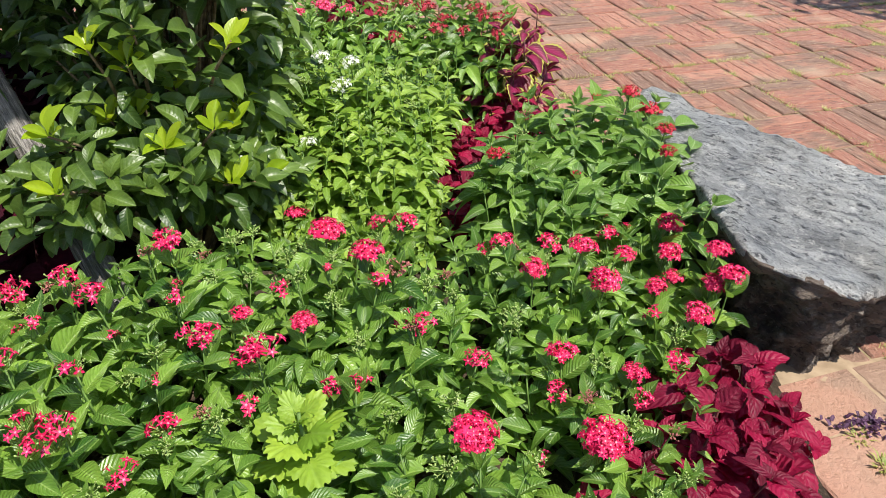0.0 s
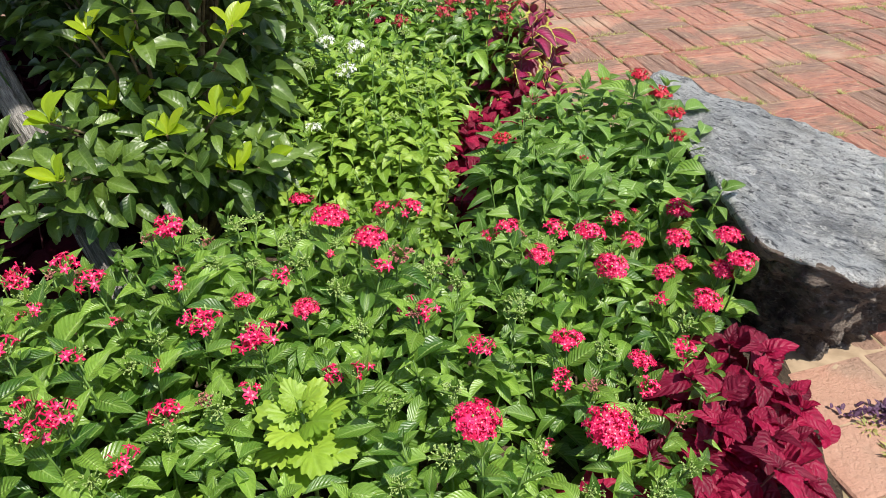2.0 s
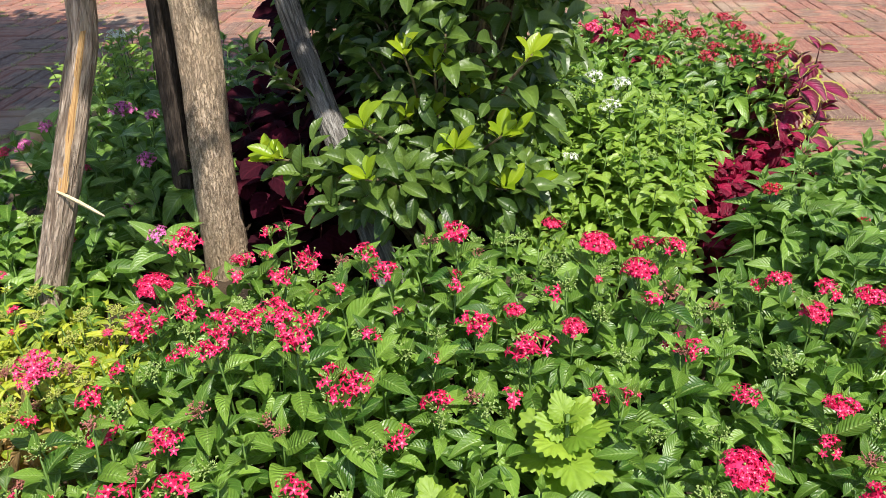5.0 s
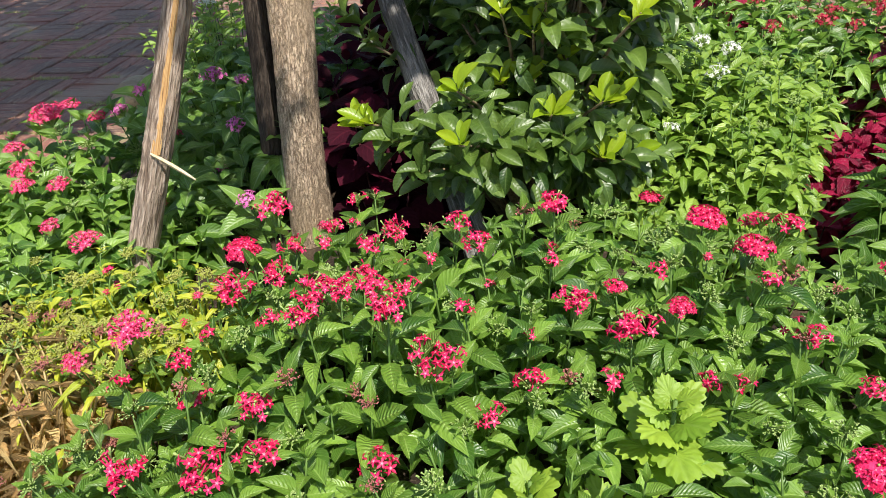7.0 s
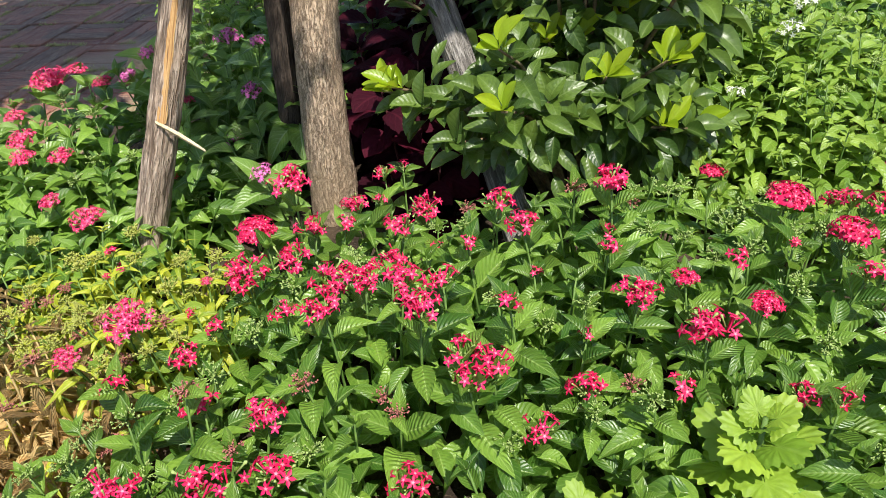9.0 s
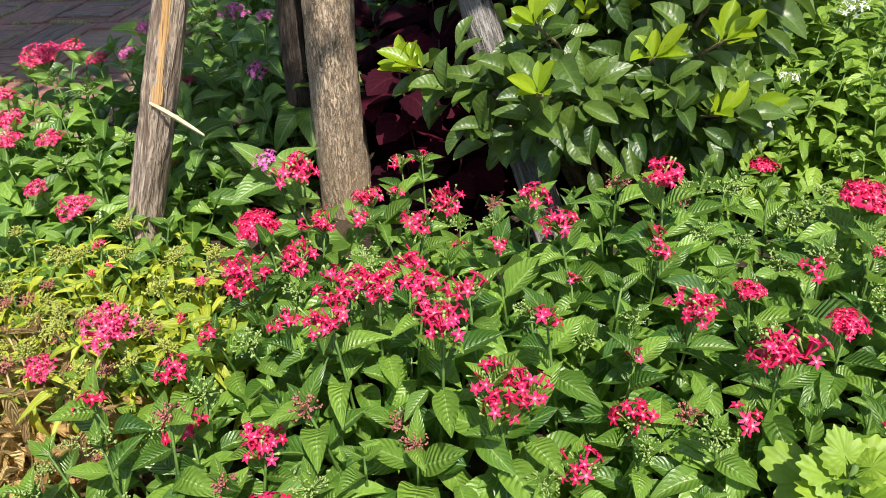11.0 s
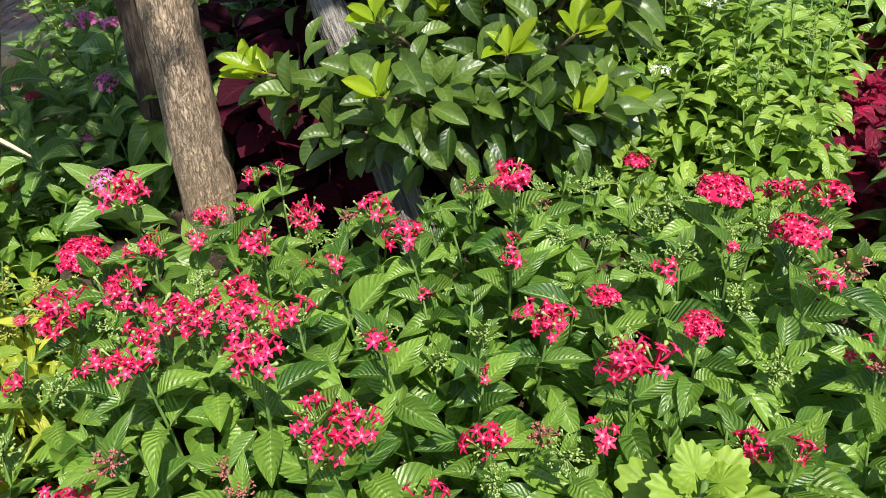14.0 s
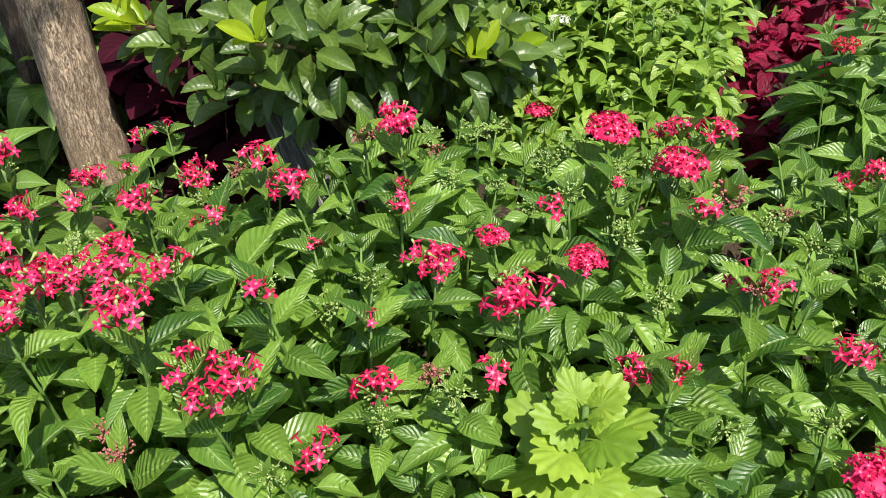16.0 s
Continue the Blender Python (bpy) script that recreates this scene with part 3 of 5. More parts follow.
def rock():
    """A long grey boulder with a flat sloping top and an undercut front."""
    w = Nodes("grey_stone")
    obj = w.coords("Object")
    f = w.noise(obj, 6, 6, 0.62)
    lay = w.n("ShaderNodeVectorRotate")
    w.link(obj, lay.inputs["Vector"])
    lay.inputs["Axis"].default_value, lay.inputs["Angle"].default_value = (0, 0, 1), radians(-50)
    grain = w.noise(w.stretch(lay.outputs[0], (1.7, 0.7, 1.4)), 24, 7, 0.66)
    pits = w.noise(w.stretch(lay.outputs[0], (1.6, 0.7, 1.4)), 85, 6, 0.7)
    fine = w.noise(obj, 260, 4, 0.7)
    flow = w.noise(w.stretch(lay.outputs[0], (2.6, 0.6, 1.4)), 15, 7, 0.68)
    col = w.mix(w.step(f, 0.36, 0.64), (0.42, 0.43, 0.44), (0.72, 0.725, 0.715))
    col = w.mix(w.math("MULTIPLY", w.step(flow, 0.52, 0.60), 0.75), col, (0.80, 0.80, 0.79))
    col = w.mix(w.math("MULTIPLY", w.math("SUBTRACT", 1.0, w.step(flow, 0.36, 0.48)), 0.55), col, (0.13, 0.135, 0.145))
    col = w.mix(w.math("MULTIPLY", w.math("SUBTRACT", 1.0, w.step(grain, 0.34, 0.42)), 0.7), col, (0.11, 0.115, 0.13))
    col = w.mix(w.math("MULTIPLY", w.step(pits, 0.55, 0.62), 0.7), col, (0.78, 0.78, 0.77))
    col = w.mix(w.math("MULTIPLY", w.step(w.noise(obj, 3.2, 3), 0.55, 0.7), 0.3), col, (0.33, 0.29, 0.23))
    col = w.mix(w.math("MULTIPLY", w.math("SUBTRACT", 1.0, w.step(fine, 0.36, 0.46)), 0.55), col, (0.10, 0.105, 0.11))
    fissure = w.noise(w.stretch(lay.outputs[0], (3.0, 0.8, 1.4)), 42, 6, 0.72)
    col = w.mix(w.math("MULTIPLY", w.math("SUBTRACT", 1.0, w.step(fissure, 0.37, 0.46)), 0.9), col, (0.055, 0.06, 0.07))
    col = w.mix(w.math("MULTIPLY", w.step(fissure, 0.57, 0.66), 0.6), col, (0.84, 0.84, 0.82))
    h = w.math("ADD", w.math("ADD", w.math("ADD", w.math("MULTIPLY", flow, 0.9), w.math("MULTIPLY", grain, 1.1)), w.math("MULTIPLY", pits, 0.8)), w.math("MULTIPLY", fine, 0.30))
    m = w.surface(col, 0.55, w.bump(h, 1.0, 0.05), 0.5)
    # rough brown side stone, darkened in colour for the shade under the lip
    w = Nodes("shaded_broken_stone")
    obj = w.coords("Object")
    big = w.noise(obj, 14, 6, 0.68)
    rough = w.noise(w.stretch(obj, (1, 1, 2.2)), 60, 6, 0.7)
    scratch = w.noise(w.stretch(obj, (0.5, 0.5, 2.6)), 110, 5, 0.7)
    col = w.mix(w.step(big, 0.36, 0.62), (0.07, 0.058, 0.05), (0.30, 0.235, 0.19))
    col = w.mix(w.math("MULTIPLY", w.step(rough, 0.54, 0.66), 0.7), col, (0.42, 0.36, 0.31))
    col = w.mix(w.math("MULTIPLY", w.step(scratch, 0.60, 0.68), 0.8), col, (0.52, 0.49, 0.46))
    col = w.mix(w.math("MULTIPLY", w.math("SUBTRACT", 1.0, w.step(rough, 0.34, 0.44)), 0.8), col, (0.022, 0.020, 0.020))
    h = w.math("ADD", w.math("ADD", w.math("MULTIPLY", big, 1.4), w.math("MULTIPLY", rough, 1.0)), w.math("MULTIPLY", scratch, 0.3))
    shaded_front = w.surface(col, 0.7, w.bump(h, 1.0, 0.05), 0.4)
    top = [(0.50, 1.80), (0.51, 1.5), (0.525, 1.25), (0.545, 1.07), (0.61, 1.005), (0.69, 0.965), (0.79, 1.01), (0.98, 1.09), (1.22, 1.17), (1.22, 1.23), (0.96, 1.37), (0.83, 1.56), (0.62, 1.78), (0.55, 1.86)]
    cx, cy, segs = 0.76, 1.28, 260
    ring = []
    for k in range(segs):
        a = 2 * math.pi * k / segs
        d, best = (math.cos(a), math.sin(a)), 0.1
        for i in range(len(top)):
            (x1, y1), (x2, y2) = top[i], top[(i + 1) % len(top)]
            x1, x2, y1, y2 = x1 - cx, x2 - cx, y1 - cy, y2 - cy
            den = d[0] * (y2 - y1) - d[1] * (x2 - x1)
            if abs(den) > 1e-9:
                t = (x1 * (y2 - y1) - y1 * (x2 - x1)) / den
                s = (x1 * d[1] - y1 * d[0]) / den
                if t > 0 and -0.001 <= s <= 1.001:
                    best = max(best, t)
        ring.append((d[0], d[1], best))
    prof = [(0.64, -0.02), (0.665, 0.015), (0.70, 0.05), (0.745, 0.09), (0.78, 0.12), (0.82, 0.15), (0.865, 0.18), (0.91, 0.205), (0.945, 0.228), (0.98, 0.245), (1.0, 0.258), (0.99, 0.268), (0.97, 0.272)] + [(0.97 * (1 - i / 40), 0.274) for i in range(1, 40)]
    low = [(prof[i][0] + (prof[i + 1][0] - prof[i][0]) * j / 4, prof[i][1] + (prof[i + 1][1] - prof[i][1]) * j / 4) for i in range(10) for j in range(4)]
    prof = low + prof[10:]
    verts, faces, slots = [], [], []
    for q, z in prof:
        for dx, dy, rad in ring:
            x, y = cx + dx * rad * q, cy + dy * rad * q
            slope = 0.03 * (y - 1.30) - 0.04 * (x - 0.78)
            p = Vector((x, y, z + (slope if z > 0.1 else 0)))
            q3 = Vector(((p.x + p.y) * 16, (p.y - p.x) * 7, p.z * 18))
            k = 0.020 * noise.fractal(p * 5, 0.9, 2.0, 5) + 0.015 * (noise.ridged_multi_fractal(q3 * 0.8, 0.9, 2.2, 5, 1.0, 2.0) - 1.2) + 0.004 * noise.fractal(q3 * 3, 0.6, 2.1, 4)
            out = Vector((dx, dy, 0)) if z < 0.245 else Vector((0, 0, 0.8))
            if z < 0.258:
                k += 0.010 * (noise.ridged_multi_fractal(Vector((p.x * 16, p.y * 16, p.z * 34)), 0.8, 2.2, 5, 1.0, 2.0) - 1.2)
            verts.append(tuple(p + out * (k * (1.7 if z < 0.245 else 1.0))))
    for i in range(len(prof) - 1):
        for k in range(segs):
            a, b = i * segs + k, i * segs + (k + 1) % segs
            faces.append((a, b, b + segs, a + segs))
            # faces below the lip take the shade-darkened stone, with a ragged edge
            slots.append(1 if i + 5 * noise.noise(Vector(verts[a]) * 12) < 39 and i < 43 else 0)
    faces.append(tuple((len(prof) - 1) * segs + k for k in range(segs)))
    slots.append(0)
    return thing("boulder", (0, 0, 0), "rough grey boulder with a flat top beside the paving", "rock", data=mesh("boulder", verts, faces, [m, shaded_front], slots=slots))


ground_sheet()
soil_bed()
rock()


# ---- trees and stakes ----
def log_mesh(name, points, radii, mat, seed, ridge=0.12, sides=40, steps=90):
    """A trunk or pole along points with furrowed bark."""
    pts = [Vector(p) for p in points]
    verts, faces, grain, run = [], [], [], 0.0
    n = len(pts) - 1
    last = pts[0]
    for i in range(steps + 1):
        t = i / steps * n
        k = min(int(t), n - 1)
        q = t - k
        p = pts[k].lerp(pts[k + 1], q)
        d = (pts[k + 1] - pts[k]).normalized()
        x = d.cross(Vector((0, 1, 0.05))).normalized()
        y = x.cross(d)
        rad = radii[k] * (1 - q) + radii[k + 1] * q
        run += (p - last).length
        last = p
        for s in range(sides):
            a = 2 * math.pi * s / sides
            c = Vector((math.cos(a), math.sin(a), 0))
            bumps = noise.fractal(Vector((c.x * 5 + seed, c.y * 5, (p.z + p.y) * 9)), 0.9, 2, 3) * ridge * 0.6 + noise.noise(Vector((c.x * 1.2 + seed, c.y * 1.2, p.z * 3.5))) * 0.10
            verts.append(tuple(p + (x * c.x + y * c.y) * rad * (1 + bumps)))
            grain += [c.x * rad, c.y * rad, run + seed]
    for i in range(steps):
        for s in range(sides):
            a, b = i * sides + s, i * sides + (s + 1) % sides
            faces.append((a, a + sides, b + sides, b))
    faces.append(tuple(steps * sides + s for s in reversed(range(sides))))
    me = mesh(name, verts, faces, [mat])
    me.attributes.new("grain", "FLOAT_VECTOR", "POINT").data.foreach_set("vector", grain)
    return me


def crown_mesh(name, clumps, leaves_each, mat, seed, size=0.09, gap=None):
    """Leaves in loose clumps; gap says where the crown is thin."""
    r = random.Random(seed)
    s = Soup()
    v, f, uv = leaf_shape(0.45, 0.45, 0.3, 0.3, nl=3, nw=1)
    for c, rad in clumps:
        for _ in range(leaves_each):
            d = Vector((r.gauss(0, 1), r.gauss(0, 1), r.gauss(0, 0.8))).normalized() * rad * r.random() ** 0.4
            if gap is not None and gap(Vector(c) + d):
                continue
            m = aim(Vector(c) + d, Vector((r.gauss(0, 1), r.gauss(0, 1), -0.3)), Vector((r.gauss(0, .5), r.gauss(0, .5), 1)), size * r.uniform(0.7, 1.3))
            s.add(v, f, uv, 0, m)
    return s.mesh(name, [mat])


CROWNLEAF = leaf_material("crown_leaf", (0.04, 0.10, 0.02), (0.08, 0.18, 0.03), (0.15, 0.28, 0.08), island=True)
r = random.Random(5)
tree = thing("tree", (-1.08, 1.19, 0), "young tree with a straight trunk of furrowed tan bark", "tree")
part("trunk", log_mesh("trunk", [(0, 0, -0.05), (0.012, 0.0, 0.25), (0.034, 0.01, 0.6), (0.05, 0.02, 1.2), (0.03, -0.05, 2.2)], [0.052, 0.0475, 0.0445, 0.041, 0.034], BARK, 3), tree)
# limb and crown are out of view, laid out for the shade they cast
v, f = tube([(0.03, -0.05, 2.1), (-0.4, -0.5, 2.5), (-0.9, -1.0, 2.7)], [0.028, 0.02, 0.01], 8)
part("limb", mesh("limb", v, f, [BARK]), tree)
clumps = []
while len(clumps) < 62:
    x, y = r.uniform(-3.5, 0.2), r.uniform(0.5, 2.3)
    if abs((x + 1.85) / 1.8) ** 3 + abs((y - 1.42) / 0.85) ** 3 < 1 and not (x > -1.0 and y < 0.95) and y > 0.92:
        clumps.append(((x, y, r.uniform(2.1, 2.9)), r.uniform(0.28, 0.5)))
twigs = [((r.uniform(-0.9, -0.05), r.uniform(0.62, 1.0), r.uniform(2.2, 2.6)), r.uniform(0.12, 0.24)) for _ in range(17)]
twigs += [((r.uniform(-0.72, -0.36), r.uniform(0.36, 0.6), r.uniform(2.2, 2.6)), r.uniform(0.1, 0.18)) for _ in range(5)]
twigs += [((r.uniform(-0.05, 0.32), r.uniform(0.72, 1.2), r.uniform(2.2, 2.6)), r.uniform(0.12, 0.22)) for _ in range(9)]


def falls(c, p):
    """How far the shadow of c passes from p."""
    k = (c[2] - p[2]) / SUN_FROM.z
    return math.dist((c[0] - SUN_FROM.x * k, c[1] - SUN_FROM.y * k), p[:2])


def thin(p):
    """True where leaves are dropped so sun dapples the trunk, pole and plants."""
    c = (p[0] - 1.08, p[1] + 1.19, p[2])
    spots = [(-1.065 + 0.05 * z, 1.19 + 0.015 * z, z) for z in (0.2, 0.28, 0.36, 0.44, 0.52, 0.6, 0.68, 0.76, 0.84, 0.92, 1.0)]
    spots += [(-1.72, 1.74, 0.45), (-1.66, 1.70, 0.40), (-1.475, 1.414, 0.35), (-1.285, 1.246, 0.3)]
    spots += [(-0.90 - 0.026 * k, 1.35 + 0.004 * k, 0.58 + 0.1 * k) for k in range(4)]
    return min(falls(c, q) for q in spots) < 0.095 and noise.noise(Vector(c) * 7.0) < 0.08


# twigs are dropped where they would shade the stake, or too much of the trunk
# the leading pair of twigs is added to shade plants behind the stake
twigs = [((-0.30, 0.40, 2.3), 0.08), ((-0.36, 0.50, 2.3), 0.09)] * 2 + [(c, q) for i, (c, q) in enumerate(twigs) if falls(c, (-1.16, 0.99, 0.6)) > q * 0.8 and all(falls(c, (-1.0, 1.17, z)) > q * (0.45 if i % 2 else 0.9) for z in (0.35, 0.48, 0.62))]
clumps = [(c, q) for c, q in clumps if falls(c, (-1.76, 1.76, 0.42)) > q]
part("crown", crown_mesh("crown", [((c[0] + 1.08, c[1] - 1.19, c[2]), q) for c, q in twigs], 42, CROWNLEAF, 14, 0.078, thin), tree)
part("crown", crown_mesh("crown", [((c[0] + 1.08, c[1] - 1.19, c[2]), q) for c, q in clumps], 150, CROWNLEAF, 4, 0.13, thin), tree)

# a tree outside the view, added only for the shade it casts
shade = thing("tree", (4.2, 3.25, 0), "unseen leafy tree added to shade the far paving", "tree")
part("trunk", log_mesh("trunk", [(0, 0, -0.05), (0.02, 0.03, 0.8), (-0.1, 0.1, 2.3)], [0.09, 0.075, 0.05], BARK, 51), shade)
part("crown", crown_mesh("crown", [((r.uniform(-1.3, 0.8), r.uniform(-0.2, 1.9), r.uniform(2.2, 2.9)), r.uniform(0.3, 0.5)) for _ in range(26)], 120, CROWNLEAF, 6, 0.13), shade)

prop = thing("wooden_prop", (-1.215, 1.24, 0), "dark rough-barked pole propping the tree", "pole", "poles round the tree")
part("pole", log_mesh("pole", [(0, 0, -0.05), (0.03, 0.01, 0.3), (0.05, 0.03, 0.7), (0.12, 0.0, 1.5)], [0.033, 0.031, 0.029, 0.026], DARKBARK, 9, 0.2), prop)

prop = thing("wooden_prop", (-0.475, 0.953, 0), "grey weathered pole leaning steeply towards the tree", "pole", "poles round the tree")
part("pole", log_mesh("pole", [(0.0, 0.0, 0.0), (-0.156, 0.147, 0.212), (-0.422, 0.397, 0.571), (-0.60, 0.42, 1.25)], [0.030, 0.0285, 0.0255, 0.023], GREYBARK, 17, 0.2), prop)


def split_stake():
    """A leaning stake whose front has split open; a pale splinter sticks out."""
    st = thing("split_stake", (-1.335, 0.85, 0), "weathered wooden stake split open along one side, leaning towards the tree", "stake", "poles round the tree")
    part("pole", log_mesh("pole", [(0, 0, -0.04), (0.035, 0.03, 0.13), (0.105, 0.095, 0.375), (0.165, 0.18, 0.635), (0.22, 0.28, 1.3)], [0.032, 0.030, 0.0275, 0.026, 0.023], STAKEBARK, 23, 0.22), st)
    w = Nodes("fresh_split_wood")
    g = w.noise(w.stretch(w.coords("UV"), (1, 0.05, 1)), 9, 4)
    col = w.mix(w.step(g, 0.35, 0.68), (0.40, 0.21, 0.08), (0.62, 0.41, 0.19))
    col = w.mix(w.step(w.noise(w.stretch(w.coords("UV"), (1, 0.12, 1)), 5, 3), 0.56, 0.66), col, (0.16, 0.09, 0.045))
    wood = w.surface(col, 0.8, w.bump(g, 0.7, 0.003), 0.2)
    pale = plain_material("pale_splinter", (0.52, 0.40, 0.24), (0.70, 0.58, 0.38), 120, 0.8, 0.5)
    verts, faces = [], []
    face = Vector((0.50, -0.84, -0.2)).normalized()
    across = Vector((0.86, 0.50, 0.0))
    n = 26
    for i in range(n + 1):
        t = i / n
        c = Vector((0.105, 0.095, 0.372)).lerp(Vector((0.172, 0.190, 0.665)), t)
        half = (0.0095 - 0.0045 * t) * (1 + 0.2 * noise.noise((t * 9, 0, 0)))
        for k in range(5):
            q = k / 2 - 1
            edge = 0.0015 * noise.noise((t * 30, q * 5, 3))
            verts.append(tuple(c + across * (q * half - 0.002) + face * (0.0325 - 0.0035 * abs(q) ** 2 + edge)))
    for i in range(n):
        for k in range(4):
            a = i * 5 + k
            faces.append((a, a + 1, a + 6, a + 5))
    part("split_face", mesh("split_face", verts, faces, [wood], [((i % 5) / 4, (i // 5) / 4) for i in range(len(verts))]), st, label="raw orange wood where the stake has split")
    s = Soup()
    a, b = Vector((0.115, 0.062, 0.372)), Vector((0.190, 0.085, 0.318))
    d = b - a
    up, side = Vector((0.2, 0.1, 0.9)), Vector((0.1, -1, 0.2))
    ring = []
    for i, wd in enumerate((0.0035, 0.0055, 0.0058, 0.0050, 0.0026)):
        p = a + d * i / 4 + up * 0.0015 * math.sin(i)
        ring += [tuple(p + up * wd), tuple(p + side * wd * 0.5), tuple(p - up * wd), tuple(p - side * wd * 0.5)]
    fs = [(i * 4 + k, i * 4 + (k + 1) % 4, i * 4 + 4 + (k + 1) % 4, i * 4 + 4 + k) for i in range(4) for k in range(4)] + [(0, 3, 2, 1), (16, 17, 18, 19)]
    s.add(ring, fs)
    part("splinter", s.mesh("splinter", [pale], False), st, label="pale torn splinter sticking out")


split_stake()


# ---- plants ----
LEAF = leaf_set("pentas_leaf", GREEN, 16, 0.42, 0.44, 0.55, 0.48, nl=10, ripple=0.10, pinch=0.95)
LEAF_DEEP = leaf_set("pentas_leaf", DEEP, 8, 0.46, 0.40, 0.45, 0.50, nl=10, ripple=0.10, pinch=0.88)
LEAF_FRESH = leaf_set("pale_leaf", FRESH, 10, 0.44, 0.44, 0.45, 0.45, nl=9, pinch=0.85)
LEAF_YELLOW = leaf_set("yellow_leaf", YELLOW, 8, 0.29, 0.42, 0.7, 1.0, nl=8, ripple=0.2)
LEAF_DRY = leaf_set("dry_leaf", DRY, 8, 0.34, 0.42, 1.2, 1.6, nl=8, ripple=0.6)
LEAF_WINE = leaf_set("coleus_leaf", WINE, 8, 0.70, 0.45, 0.35, 1.0, nl=22, nw=3, serrate=1, pinch=0.62, ripple=0.22, stalk=0.12)
LEAF_DARK = leaf_set("coleus_leaf", SHADEWINE, 6, 0.74, 0.44, 0.2, 0.5, nl=14, serrate=1, pinch=0.7, stalk=0.12)
LEAF_BI = leaf_set("coleus_leaf", BICOLOUR, 6, 0.66, 0.42, 0.25, 0.55, nl=14, serrate=1, pinch=0.8, stalk=0.12)
LEAF_CIT = leaf_set("citrus_leaf", CITRUS, 10, 0.48, 0.52, 0.75, 0.55, nl=11, pinch=0.66, ripple=0.12)
LEAF_CITNEW = leaf_set("citrus_leaf", CITRUS_NEW, 8, 0.42, 0.57, 0.75, 0.25, nl=11, pinch=0.66)

HEADS = [flower_head("red_head", RED, 300 + k, 18 + k, 7 + k % 4, 0.8, 0.85, 0.235, 0.0, 3 + k % 3) for k in range(9)]
HEADS_DOME = [flower_head("red_head", RED, k, 30 + 3 * k, 4, 0.62, 0.8, 0.25, 0.26) for k in range(5)]
HEADS_BIG = [flower_head("red_head", RED, 20 + k, 66 + 5 * k, 6, 0.66, 0.8, 0.185, 0.36) for k in range(4)]
HEADS_SMALL = [flower_head("red_head", RED, 30 + k, 7 + k, 9, 0.7, 0.75, 0.33) for k in range(6)]
HEADS_TINY = [flower_head("red_head", RED, 50 + k, 3 + k % 3, 9, 0.7, 0.7, 0.46) for k in range(6)]
HEADS_OLD = [flower_head("dull_head", OLDRED, 60 + k, 34, 10, 0.62, 0.85, 0.19, 0.2) for k in range(4)]
HEADS_FADED = [flower_head("faded_head", FADED, 70 + k, 18, 16, 0.6, 0.9, 0.22) for k in range(4)]
HEADS_PINK = [flower_head("pink_head", PINK, 80 + k, 50, 6, 0.7, 0.85, 0.165, 0.2) for k in range(4)]
HEADS_MAG = [flower_head("magenta_head", MAGENTA, 100 + k, 32, 6, 0.65, 0.85, 0.20) for k in range(4)]
HEADS_WHITE = [flower_head("white_head", WHITE, 120 + k, 14, 10) for k in range(4)]
BUDS = [bud_head("bud_head", 200 + k, BUD) for k in range(5)]
BUDS_Y = [bud_head("bud_cluster", 240 + k, BUD_Y) for k in range(3)]
SPENTS = [bud_head("spent_head", 220 + k, SPENT, 30) for k in range(3)]


CLEAR = [(-1.0, 1.06, 0.10), (-0.93, 0.98, 0.06), (-1.13, 1.10, 0.08), (-0.19, 0.68, 0.085), (-0.345, 0.56, 0.055), (0.03, 1.62, 0.07), (0.05, 1.75, 0.07), (0.10, 1.92, 0.09)]


